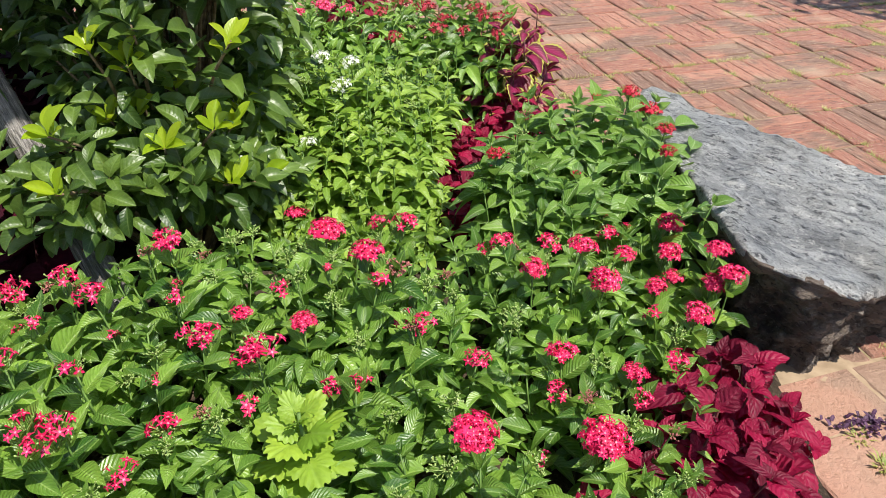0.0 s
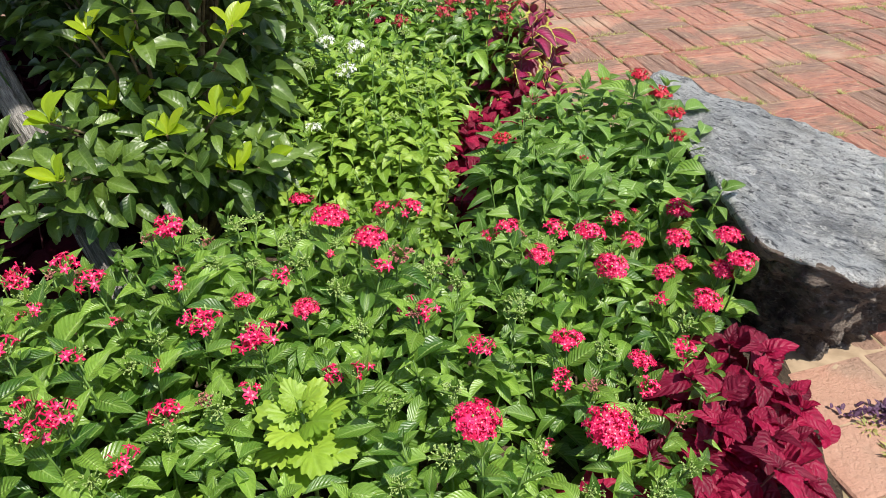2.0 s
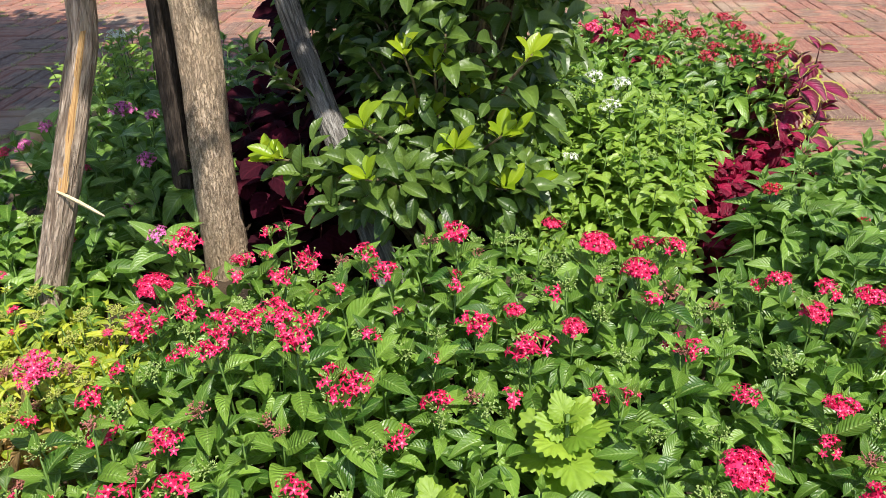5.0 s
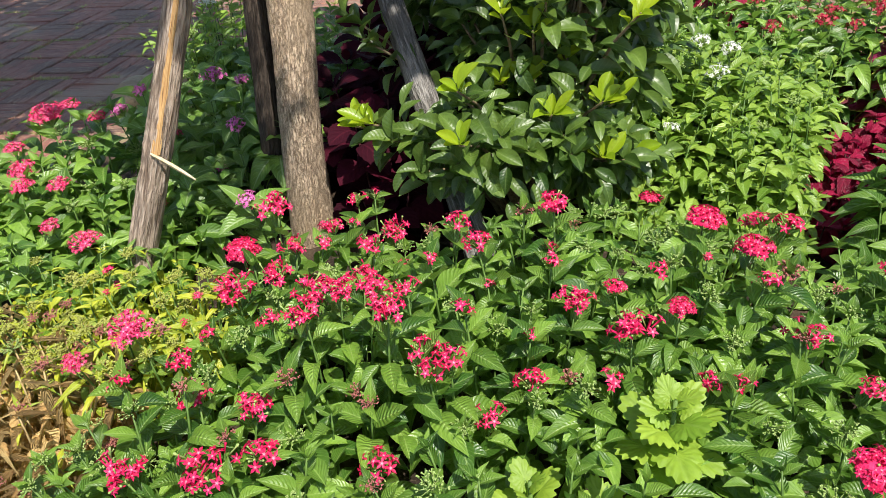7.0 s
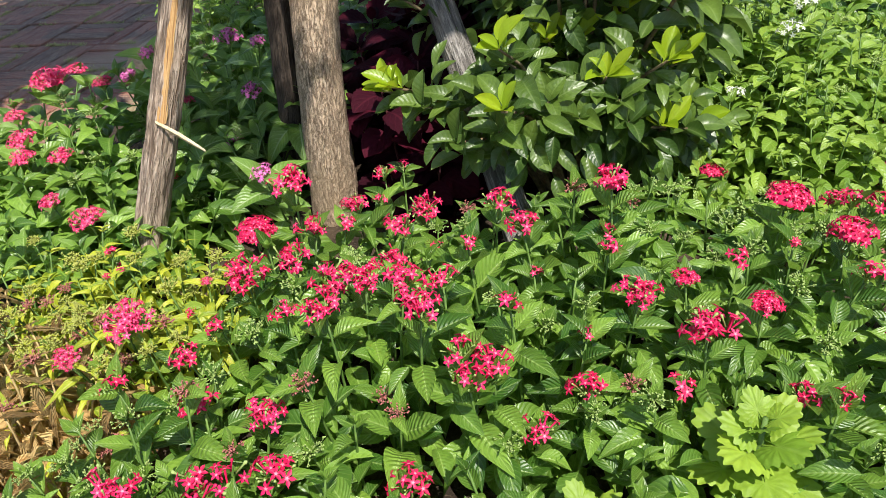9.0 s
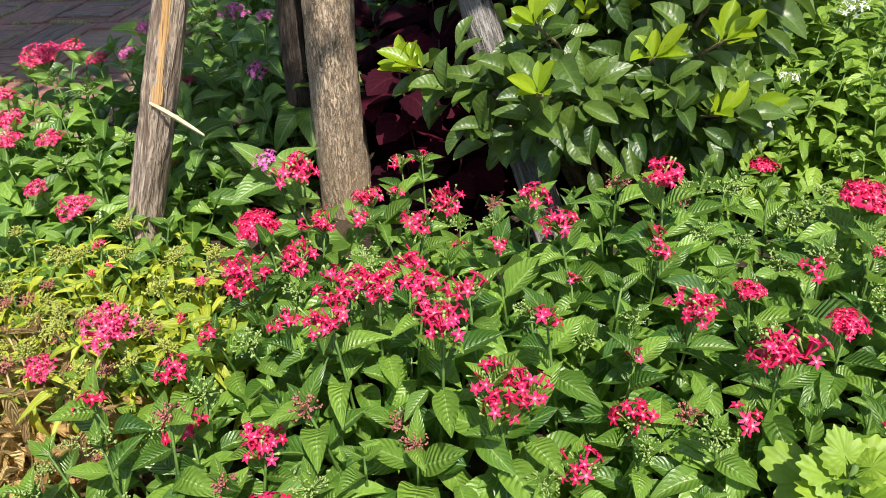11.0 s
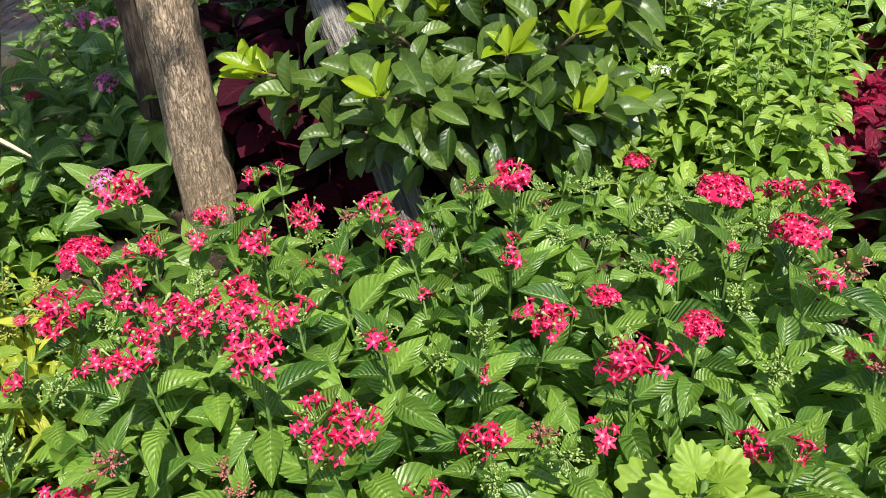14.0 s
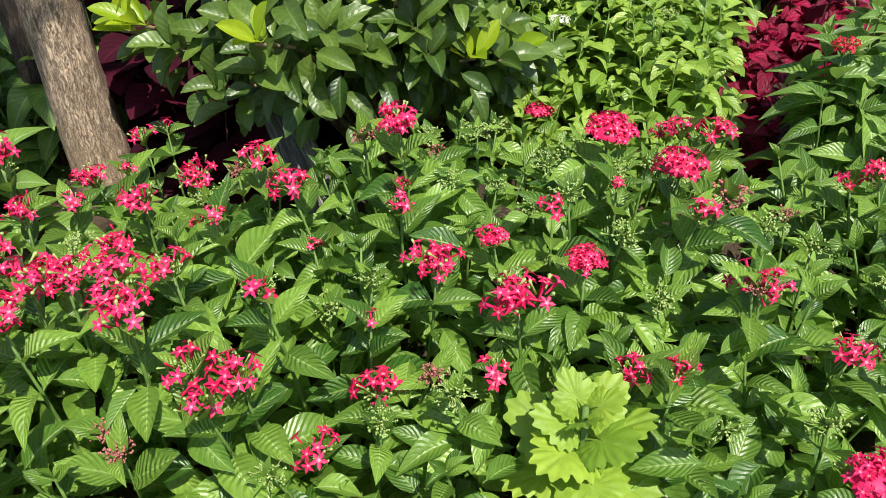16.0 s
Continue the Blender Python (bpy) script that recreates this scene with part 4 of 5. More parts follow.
def bed_of(tops, poly, label, category, group, name, heads, leaves, r, gap=0.068, bloom=0.0, size=0.085, head_size=0.055, seeds=(), centres=(), bud=0.22, spent=0.05, dip=0.012, pairs=5, spread=(42, 112), hang=-0.3, extra=None, lgap=0.030, foot=0.02, stem_mat=STEM, span=0.035, lean=0.35, joined=False, under=0, deep=3):
    """Plants that grow together: a stem under each flower top, and leafy stems between them up to the canopy.
    tops: x, y, z, and perhaps the width of the flower head (below 0: none) and its kind."""
    plants = []
    for cx, cy in centres:
        plants.append(thing(name, (cx, cy, 0.03), label, category, group))
    soups = {q.name: Soup() for q in plants}

    def owner(x, y):
        return min(plants, key=lambda q: (q.location.x - x) ** 2 + (q.location.y - y) ** 2)

    def root(p, x, y):
        return (x + (p.location.x - x) * lean + r.uniform(-.01, .01), y + (p.location.y - y) * lean + r.uniform(-.01, .01), foot)

    for x, y, z, *rest in tops:
        p = owner(x, y)
        w = rest[0] if rest else head_size
        kind = rest[1] if len(rest) > 1 else ""
        if w < 0:
            continue
        if heads is not HEADS:
            pick = heads
        elif kind == "spent":
            pick = SPENTS
        elif kind == "dome":
            pick = HEADS_BIG if w > 0.066 else HEADS_DOME
        else:
            pick = HEADS_TINY if w < 0.034 else HEADS_SMALL if w < 0.048 else HEADS
        mesh_ = r.choice(pick)
        shoot(p, root(p, x, y), (x, y, z - w * 0.35), leaves, r, size, pairs, lgap, mesh_, w * r.uniform(0.97, 1.05) * (1.0 if heads is not HEADS or kind == "dome" else 1.14 if w > 0.047 else 1.28), spread=spread, stem_mat=stem_mat, soup=soups[p.name] if joined else None, tips=soups[p.name])
    for x, y in scatter(poly, gap, r, [(t[0], t[1]) for t in tops]):
        p = owner(x, y)
        if any((x - a) ** 2 + (y - b) ** 2 < c * c for a, b, c in CLEAR):
            continue
        z = canopy(x, y, tops) - dip + r.uniform(-span, span * 0.4)
        q = r.random()
        head, hs, hn = (r.choice(BUDS if leaves is not LEAF_YELLOW else BUDS_Y), r.uniform(0.036, 0.052), "bud_head") if q < bud else (r.choice(SPENTS), 0.035, "spent_head") if q < bud + spent else (None, 0, "")
        if r.random() < bloom:
            head, hs, hn = r.choice(HEADS_TINY), r.uniform(0.022, 0.032), "flower_head"
        shoot(p, root(p, x, y), (x, y, max(0.07, z)), leaves if extra is None or r.random() > 0.3 else extra, r, size, pairs, lgap, head, hs, head_name=hn, spread=spread, stem_mat=stem_mat, soup=soups[p.name] if joined else None, tips=soups[p.name], deep=deep)
    for k in range(under):
        p = plants[k % len(plants)]
        x, y = r.choice(plants).location.xy
        x, y = x + r.gauss(0, 0.13), y + r.gauss(0, 0.13)
        if not inside((x, y), poly) or any((x - a) ** 2 + (y - b) ** 2 < c * c for a, b, c in CLEAR):
            continue
        p = owner(x, y)
        z = max(0.05, (canopy(x, y, tops) - 0.04) * r.uniform(0.35, 1.0))
        a = r.uniform(0, 6.28)
        soups[p.name].leaf(r.choice(leaves), aim((x, y, z), (math.cos(a), math.sin(a), r.uniform(hang, .4)), (r.uniform(-.4, .4), r.uniform(-.5, .3), 1), size * r.uniform(0.7, 1.1)))
    for p in plants:
        if soups[p.name].v:
            low = part("foliage", soups[p.name].mesh("foliage", [JOINED[leaves[0].materials[0].name]]), p, Matrix.Identity(4))
            low["kind"] = "stuff"
    return plants


RED_LABEL = "red pentas plant in flower, star clusters over ribbed green leaves"
r = random.Random(11)
# the broad middle of the bed
MID_A = [(-0.802, 0.355, 0.252, 0.058), (-0.717, 0.401, 0.247, 0.071), (-0.668, 0.451, 0.237, 0.047), (-0.920, 0.474, 0.258, 0.033), (-0.797, 0.477, 0.297, 0.030, "spent"), (-0.801, 0.495, 0.248, 0.045), (-0.721, 0.516, 0.245, 0.057), (-0.547, 0.537, 0.173, 0.046), (-0.681, 0.546, 0.289, 0.033, "spent"), (-0.895, 0.568, 0.230, 0.038), (-0.577, 0.579, 0.245, 0.029, "spent"), (-0.493, 0.601, 0.302, 0.042), (-0.613, 0.606, 0.230, 0.030, "spent"), (-0.688, 0.617, 0.340, 0.052), (-0.874, 0.620, 0.250, 0.029), (-0.510, 0.621, 0.324, 0.040), (-0.563, 0.631, 0.371, 0.058), (-0.476, 0.632, 0.309, 0.042), (-0.763, 0.633, 0.299, 0.035), (-0.421, 0.638, 0.214, 0.040), (0.041, 0.676, 0.259, 0.071, "dome"), (-0.665, 0.676, 0.343, 0.053)]
MID_B = [(-0.713, 0.677, 0.334, 0.065), (-0.615, 0.687, 0.350, 0.043), (-0.887, 0.701, 0.284, 0.067), (-0.570, 0.704, 0.349, 0.038), (-0.483, 0.704, 0.336, 0.031), (0.227, 0.708, 0.219, 0.078, "dome"), (-0.388, 0.709, 0.226, 0.042), (-0.337, 0.731, 0.237, 0.030, "spent"), (-0.119, 0.731, 0.284, 0.029), (-0.152, 0.732, 0.279, 0.026), (-0.156, 0.739, 0.271, 0.028), (-0.397, 0.739, 0.283, 0.020), (-0.664, 0.742, 0.328, 0.052), (-0.115, 0.746, 0.273, 0.030), (-0.831, 0.748, 0.293, 0.062), (0.149, 0.750, 0.112, 0.031), (-0.282, 0.757, 0.222, 0.031), (-0.264, 0.782, 0.307, 0.072), (0.221, 0.791, 0.207, 0.032, "spent"), (-0.575, 0.794, 0.343, 0.022), (-0.939, 0.794, 0.287, 0.068, "dome"), (-0.826, 0.799, 0.312, 0.049)]
MID_C = [(-0.352, 0.813, 0.304, 0.054), (0.307, 0.816, 0.182, 0.037), (0.180, 0.837, 0.171, 0.037), (0.053, 0.844, 0.233, 0.039), (-0.501, 0.846, 0.276, 0.020), (-0.208, 0.847, 0.306, 0.043, "dome"), (-0.706, 0.849, 0.309, 0.046), (-0.808, 0.852, 0.289, 0.028), (-0.049, 0.856, 0.292, 0.024, "spent"), (-0.900, 0.860, 0.343, 0.071), (-0.524, 0.865, 0.341, 0.039), (0.307, 0.866, 0.188, 0.047, "dome"), (-0.564, 0.868, 0.368, 0.041), (-0.305, 0.868, 0.305, 0.040, "dome"), (-0.038, 0.869, 0.291, 0.057), (0.189, 0.871, 0.227, 0.055, "dome"), (-0.408, 0.879, 0.318, 0.029), (0.382, 0.885, 0.190, 0.043), (-0.675, 0.895, 0.247, 0.020), (-0.248, 0.902, 0.326, 0.028), (-0.822, 0.910, 0.288, 0.048), (-0.103, 0.917, 0.325, 0.033)]
MID_D = [(-0.422, 0.927, 0.312, 0.026), (-0.423, 0.937, 0.394, 0.059), (-0.075, 0.956, 0.335, 0.044, "spent"), (-0.187, 0.969, 0.318, 0.020), (0.435, 0.976, 0.226, 0.055, "dome"), (-0.123, 0.981, 0.347, 0.064, "dome"), (0.366, 0.983, 0.212, 0.030), (0.277, 1.004, 0.277, 0.061, "dome"), (-0.493, 1.007, 0.332, 0.033, "spent"), (0.153, 1.010, 0.294, 0.048, "dome"), (0.501, 1.025, 0.270, 0.054, "dome"), (-0.765, 1.034, 0.225, 0.068), (0.478, 1.042, 0.239, 0.049, "dome"), (-0.859, 1.062, 0.256, 0.037), (0.388, 1.063, 0.219, 0.049, "dome"), (-0.204, 1.064, 0.335, 0.072, "dome"), (0.078, 1.079, 0.280, 0.028), (-0.829, 1.080, 0.265, 0.030), (0.247, 1.080, 0.292, 0.059, "dome"), (0.106, 1.084, 0.298, 0.040), (0.501, 1.104, 0.270, 0.051, "dome"), (0.430, 1.105, 0.209, 0.044, "dome")]
MID_E = [(-0.115, 1.138, 0.299, 0.038), (0.430, 1.149, 0.236, 0.061, "dome"), (0.200, 1.149, 0.250, 0.045), (-0.073, 1.155, 0.292, 0.044), (0.353, 1.173, 0.215, 0.045, "dome"), (0.323, 1.205, 0.237, 0.041), (0.444, 1.210, 0.264, 0.056, "dome"), (-0.080, 1.230, 0.246, 0.038), (-0.128, 1.238, 0.240, 0.034), (0.315, 1.241, 0.254, 0.030), (-0.327, 1.392, 0.180, 0.058, "dome")]
MID_RIM = [(0.505, 0.93, 0.235, -1), (0.46, 0.89, 0.235, -1), (0.515, 1.18, 0.31, -1), (0.525, 1.05, 0.28, -1)]
MID_TOPS = MID_RIM + MID_A + MID_B + MID_C + MID_D + MID_E
MID_POLY = [(-0.98, 0.22), (-0.60, 0.18), (0.30, 0.48), (0.40, 0.80), (0.52, 0.92), (0.54, 1.0), (0.53, 1.22), (0.42, 1.30), (0.12, 1.14), (-0.10, 1.22), (-0.40, 1.16), (-0.62, 1.0), (-0.95, 0.95), (-0.93, 0.70), (-0.86, 0.55), (-0.95, 0.45)]
bed_of(MID_TOPS, MID_POLY, RED_LABEL, "plant", "red pentas in the bed", "pentas_plant", HEADS, LEAF, r, gap=0.047, size=0.064, dip=0.020, spread=(32, 104), bud=0.42, bloom=0.03, spent=0.07, deep=2, under=1400, span=0.05, lgap=0.027, centres=[(-0.85, 0.75), (-0.66, 0.62), (-0.75, 0.40), (-0.45, 0.72), (-0.42, 0.98), (-0.20, 0.98), (-0.22, 0.72), (-0.35, 0.45), (0.02, 0.85), (0.0, 0.58), (0.20, 0.78), (0.22, 1.02), (0.42, 1.08), (-0.70, 0.90)])

# beside the boulder
RIGHT = [(0.110, 1.393, 0.325, 0.046), (0.476, 1.590, 0.348, 0.066), (0.468, 1.383, 0.335, 0.044), (0.270, 1.318, 0.312, 0.024), (0.487, 1.474, 0.346, 0.050), (0.42, 1.56, 0.40, 0.05), (0.33, 1.395, 0.33, -1), (0.36, 1.62, 0.36, 0.03), (0.22, 1.45, 0.34, -1), (0.12, 1.25, 0.22, -1), (0.40, 1.25, 0.24, -1), (0.51, 1.26, 0.33, -1), (0.52, 1.36, 0.35, -1), (0.51, 1.50, 0.36, -1), (0.545, 1.42, 0.335, -1), (0.54, 1.54, 0.335, -1), (0.535, 1.32, 0.32, -1), (0.53, 1.62, 0.33, -1)]
bed_of(RIGHT, [(0.06, 1.2), (0.53, 1.2), (0.56, 1.36), (0.56, 1.56), (0.51, 1.72), (0.20, 1.66), (0.08, 1.45)], "dark green pentas plant with a few red heads beside the boulder", "plant", "red pentas in the bed", "pentas_plant", HEADS_OLD, LEAF_DEEP, r, gap=0.054, size=0.088, under=850, centres=[(0.15, 1.38), (0.32, 1.5), (0.36, 1.3)], bud=0.08)

# pale plants with white flowers
PALE = [(-0.290, 1.694, 0.438, 0.056), (-0.227, 1.726, 0.412, 0.060), (-0.245, 1.658, 0.382, 0.060), (-0.324, 1.575, 0.269, 0.046), (-0.10, 1.55, 0.30, -1), (0.05, 1.7, 0.28, -1), (-0.25, 1.42, 0.16, -1), (0.0, 1.42, 0.17, -1), (-0.38, 1.5, 0.28, -1), (-0.1, 1.95, 0.34, -1)]
bed_of(PALE, [(-0.45, 1.36), (-0.02, 1.30), (0.0, 1.5), (0.03, 1.9), (-0.02, 2.05), (-0.42, 1.95), (-0.5, 1.6)], "white pentas plant with pale green leaves", "plant", "white pentas in the bed", "white_pentas_plant", HEADS_WHITE, LEAF_FRESH, r, gap=0.043, size=0.058, joined=True, under=2600, centres=[(-0.35, 1.5), (-0.1, 1.5), (-0.28, 1.78), (-0.02, 1.8)], bud=0.12, pairs=6, lgap=0.026, spent=0.0)

# dull red heads along the back
BACK = [(-0.144, 2.086, 0.37, 0.06), (0.003, 2.232, 0.382, 0.06), (0.06, 2.15, 0.37, 0.06), (0.12, 2.22, 0.39, 0.06), (0.16, 2.14, 0.36, 0.06), (-0.06, 2.30, 0.40, 0.08), (0.06, 2.38, 0.41, 0.07), (-0.02, 2.12, 0.385, 0.07), (0.10, 2.30, 0.40, 0.07), (-0.14, 2.34, 0.41, 0.08), (0.16, 2.24, 0.385, 0.07), (0.02, 2.45, 0.42, 0.07), (0.2, 2.3, 0.37, 0.06), (-0.2, 2.25, 0.40, 0.06), (0.10, 2.02, 0.33, -1), (0.0, 1.98, 0.34, -1), (-0.5, 2.0, 0.38, -1)]
bed_of(BACK, [(-0.65, 1.95), (-0.3, 1.92), (0.16, 1.95), (0.24, 2.2), (0.2, 2.45), (-0.2, 2.6), (-0.7, 2.6)], "pentas plant with faded red heads at the back of the bed", "plant", "red pentas in the bed", "pentas_plant", HEADS_FADED, LEAF, r, gap=0.06, size=0.08, joined=True, under=900, centres=[(-0.1, 2.2), (0.1, 2.2), (-0.45, 2.25)], bud=0.15)

# pink ones past the stake
LEFT = [(-1.356, 0.811, 0.212, 0.070), (-1.453, 0.817, 0.224, 0.051), (-1.647, 0.934, 0.274, 0.065), (-1.607, 0.893, 0.256, 0.063), (-1.532, 0.923, 0.255, 0.059), (-1.696, 1.077, 0.345, 0.098), (-1.564, 1.101, 0.341, 0.051), (-1.815, 1.232, 0.293, 0.056), (-1.459, 1.219, 0.261, 0.037), (-1.402, 1.130, 0.188, 0.050), (-1.349, 1.021, 0.186, 0.026), (-1.70, 0.86, 0.25, 0.05), (-1.62, 0.72, 0.22, 0.05), (-1.75, 1.0, 0.28, 0.05), (-1.85, 0.9, 0.27, 0.05), (-1.24, 0.76, 0.16, 0.03)]
bed_of(LEFT, [(-1.95, 0.7), (-1.3, 0.66), (-1.22, 0.9), (-1.2, 1.05), (-1.5, 1.14), (-1.75, 1.12), (-1.95, 1.0)], "pink-red pentas plant in flower past the split stake", "plant", "pink pentas in the bed", "pentas_plant", HEADS_PINK, LEAF, r, gap=0.06, joined=True, under=500, centres=[(-1.8, 0.9), (-1.55, 0.95), (-1.35, 0.85)])

# magenta ones behind the tree
REAR = [(-1.475, 1.414, 0.345, 0.078), (-1.286, 1.298, 0.388, 0.046), (-1.285, 1.246, 0.296, 0.062), (-1.326, 1.187, 0.197, 0.060), (-1.713, 1.303, 0.265, 0.062), (-1.437, 1.133, 0.408, 0.042), (-1.04, 0.95, 0.29, 0.05), (-1.5, 1.6, 0.38, -1), (-1.3, 1.7, 0.4, -1), (-1.6, 1.76, 0.36, -1), (-1.1, 1.6, 0.4, -1)]
bed_of(REAR, [(-1.55, 1.12), (-1.25, 1.0), (-1.10, 1.05), (-1.15, 1.5), (-1.2, 2.0), (-1.6, 2.1), (-1.75, 1.8), (-1.65, 1.4)], "magenta pentas plant with dark green leaves behind the tree", "plant", "magenta pentas in the bed", "pentas_plant", HEADS_MAG, LEAF_DEEP, r, gap=0.075, size=0.095, joined=True, under=500, centres=[(-1.4, 1.25), (-1.15, 1.2), (-1.5, 1.6), (-1.15, 1.7)], bud=0.1)

# white ones near the far paving, and a pink one at the back
bed_of([(-1.716, 1.729, 0.445, 0.065), (-1.70, 1.80, 0.44, 0.04), (-1.80, 1.70, 0.36, -1), (-1.62, 1.74, 0.36, -1)], [(-1.9, 1.6), (-1.6, 1.6), (-1.6, 1.9), (-1.9, 1.9)], "white pentas plant with pale green leaves", "plant", "white pentas in the bed", "white_pentas_plant", HEADS_WHITE, LEAF_FRESH, r, gap=0.040, size=0.055, joined=True, under=300, centres=[(-1.74, 1.75)], bud=0.2)
bed_of([(-0.38, 2.30, 0.41, 0.085), (-0.45, 2.27, 0.39, 0.05), (-0.30, 2.27, 0.40, 0.06)], [(-0.5, 2.2), (-0.28, 2.2), (-0.28, 2.36), (-0.5, 2.36)], "pink pentas plant in flower at the back of the bed", "plant", "pink pentas in the bed", "pentas_plant", HEADS_PINK, LEAF, r, gap=0.07, size=0.08, joined=True, under=40, centres=[(-0.38, 2.28)], bud=0.1)

# yellowing and dried plants
SICK = [(-0.985, 0.569, 0.278, 0.081), (-1.044, 0.502, 0.241, 0.045), (-0.974, 0.753, 0.22, 0.022), (-0.991, 0.719, 0.225, 0.022), (-1.08, 0.70, 0.24, -1), (-1.2, 0.5, 0.20, -1), (-1.15, 0.35, 0.18, -1), (-0.95, 0.68, 0.26, -1), (-1.0, 0.3, 0.18, -1)]
bed_of(SICK, [(-1.42, 0.66), (-1.30, 0.54), (-1.10, 0.47), (-0.92, 0.56), (-0.86, 0.66), (-0.95, 0.82), (-1.15, 0.84), (-1.4, 0.72)], "yellowing pentas plant at the foot of the split stake", "plant", "", "yellowing_plant", HEADS_PINK, LEAF_YELLOW, r, gap=0.036, size=0.050, under=700, hang=-1.2, spread=(45, 135), centres=[(-1.05, 0.68), (-1.3, 0.64)], bud=0.60, extra=LEAF_FRESH, dip=0.02, bloom=0.02)
bed_of(SICK[5:7] + [(-1.05, 0.45, 0.20, -1), (-1.3, 0.6, 0.2, -1)], [(-1.42, 0.3), (-0.98, 0.22), (-0.94, 0.46), (-1.04, 0.60), (-1.25, 0.66), (-1.42, 0.66)], "dried brown plant with shrivelled leaves", "plant", "", "dried_plant", HEADS_PINK, LEAF_DRY, r, gap=0.036, size=0.058, under=900, hang=-2.0, spread=(40, 150), centres=[(-1.15, 0.42)], bud=0.12, spent=0.3, extra=LEAF_YELLOW, stem_mat=DRYSTEM, pairs=6, lgap=0.02, span=0.06)


def coleus(at, n, top, width, leaves, r, label, size=0.085, group="coleus in the bed", pairs=3, crown=True, spread=(55, 112)):
    """A bushy coleus: stems that fan out, with pairs of broad leaves."""
    p = thing("coleus_plant", (*at, 0.02), label, "plant", group)
    for k in range(n):
        a, q = k * 2.4 + r.uniform(-.3, .3), math.sqrt((k + 0.5) / n)
        x, y = at[0] + math.cos(a) * q * width, at[1] + math.sin(a) * q * width
        z = top * (1 - 0.45 * q * q) * r.uniform(0.9, 1.08)
        shoot(p, (at[0] + (x - at[0]) * 0.3, at[1] + (y - at[1]) * 0.3, 0.0), (x, y, z), leaves, r, size, pairs, 0.036, spread=spread, thick=0.0022, stem_mat=WINESTEM, crown=crown)
    return p


WINE_LABEL = "wine-red coleus with toothed velvety leaves"
for x, y, n, top, wd in ((0.40, 0.80, 8, 0.19, 0.09), (0.49, 0.89, 8, 0.19, 0.09), (0.33, 0.69, 6, 0.15, 0.10), (0.46, 0.75, 8, 0.15, 0.10), (0.24, 0.64, 5, 0.12, 0.08), (0.54, 0.82, 6, 0.13, 0.06)):
    coleus((x, y), n, top, wd, LEAF_WINE, r, WINE_LABEL, 0.092, pairs=4, spread=(38, 150))
for x, y, n, top, wd in ((0.10, 1.93, 8, 0.18, 0.09), (0.045, 1.64, 6, 0.17, 0.05), (0.05, 1.50, 5, 0.12, 0.045), (0.05, 1.80, 7, 0.19, 0.06), (0.20, 2.0, 8, 0.24, 0.09), (0.28, 1.92, 7, 0.20, 0.08)):
    coleus((x, y), n, top, wd, LEAF_WINE, r, WINE_LABEL, 0.080)
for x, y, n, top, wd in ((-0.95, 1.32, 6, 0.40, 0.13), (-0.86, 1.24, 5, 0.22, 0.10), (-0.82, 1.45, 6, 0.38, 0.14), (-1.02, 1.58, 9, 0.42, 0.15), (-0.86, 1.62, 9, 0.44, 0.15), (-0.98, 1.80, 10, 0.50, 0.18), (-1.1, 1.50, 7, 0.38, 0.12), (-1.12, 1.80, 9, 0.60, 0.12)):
    coleus((x, y), n, top, wd, LEAF_DARK, r, "dark maroon coleus behind the tree, leaves coloured darker for the shade", 0.098, pairs=5, crown=False, spread=(60, 125))
for x, y, n, top, wd in ((0.21, 2.11, 6, 0.36, 0.09), (0.26, 2.22, 6, 0.40, 0.08), (0.15, 2.18, 5, 0.40, 0.06)):
    coleus((x, y), n, top, wd, LEAF_BI, r, "coleus with maroon leaves edged in yellow-green", 0.112)
coleus((-0.30, 2.42), 8, 0.46, 0.13, LEAF_WINE, r, WINE_LABEL, 0.08)


def mum(at, top, n, size, r):
    """Pale lobed leaves of a young chrysanthemum, in a rosette."""
    p = thing("chrysanthemum_plant", (*at, 0.02), "young chrysanthemum with pale lobed leaves", "plant", "young chrysanthemums")
    v, f = tube([(0, 0, 0), (0.004, 0, top * 0.5), (0, 0, top - 0.02)], [0.004, 0.0035, 0.003], 6)
    part("stem", mesh("stem", v, f, [STEM]), p)
    for k in range(n):
        a = k * 2.4
        q = k / n
        d = Vector((math.cos(a), math.sin(a), 1.2 - 1.4 * q + r.uniform(-.25, .25)))
        z = top - 0.01 - 0.10 * q
        part("leaf", r.choice(MUMS), p, aim((at[0], at[1], z), d, (r.uniform(-.35, .35), -0.1 + r.uniform(-.35, .35), 1), size * (0.55 + 0.5 * min(1, q * 1.6)) * r.uniform(0.9, 1.1)))


MUMS = []
for k in range(4):
    v, f, uv = lobed_leaf(k)
    MUMS.append(mesh("lobed_leaf", v, f, [MUM], uv))
mum((-0.19, 0.685), 0.275, 16, 0.075, r)
mum((-0.345, 0.57), 0.185, 8, 0.066, r)
mum((-0.25, 0.60), 0.165, 5, 0.066, r)


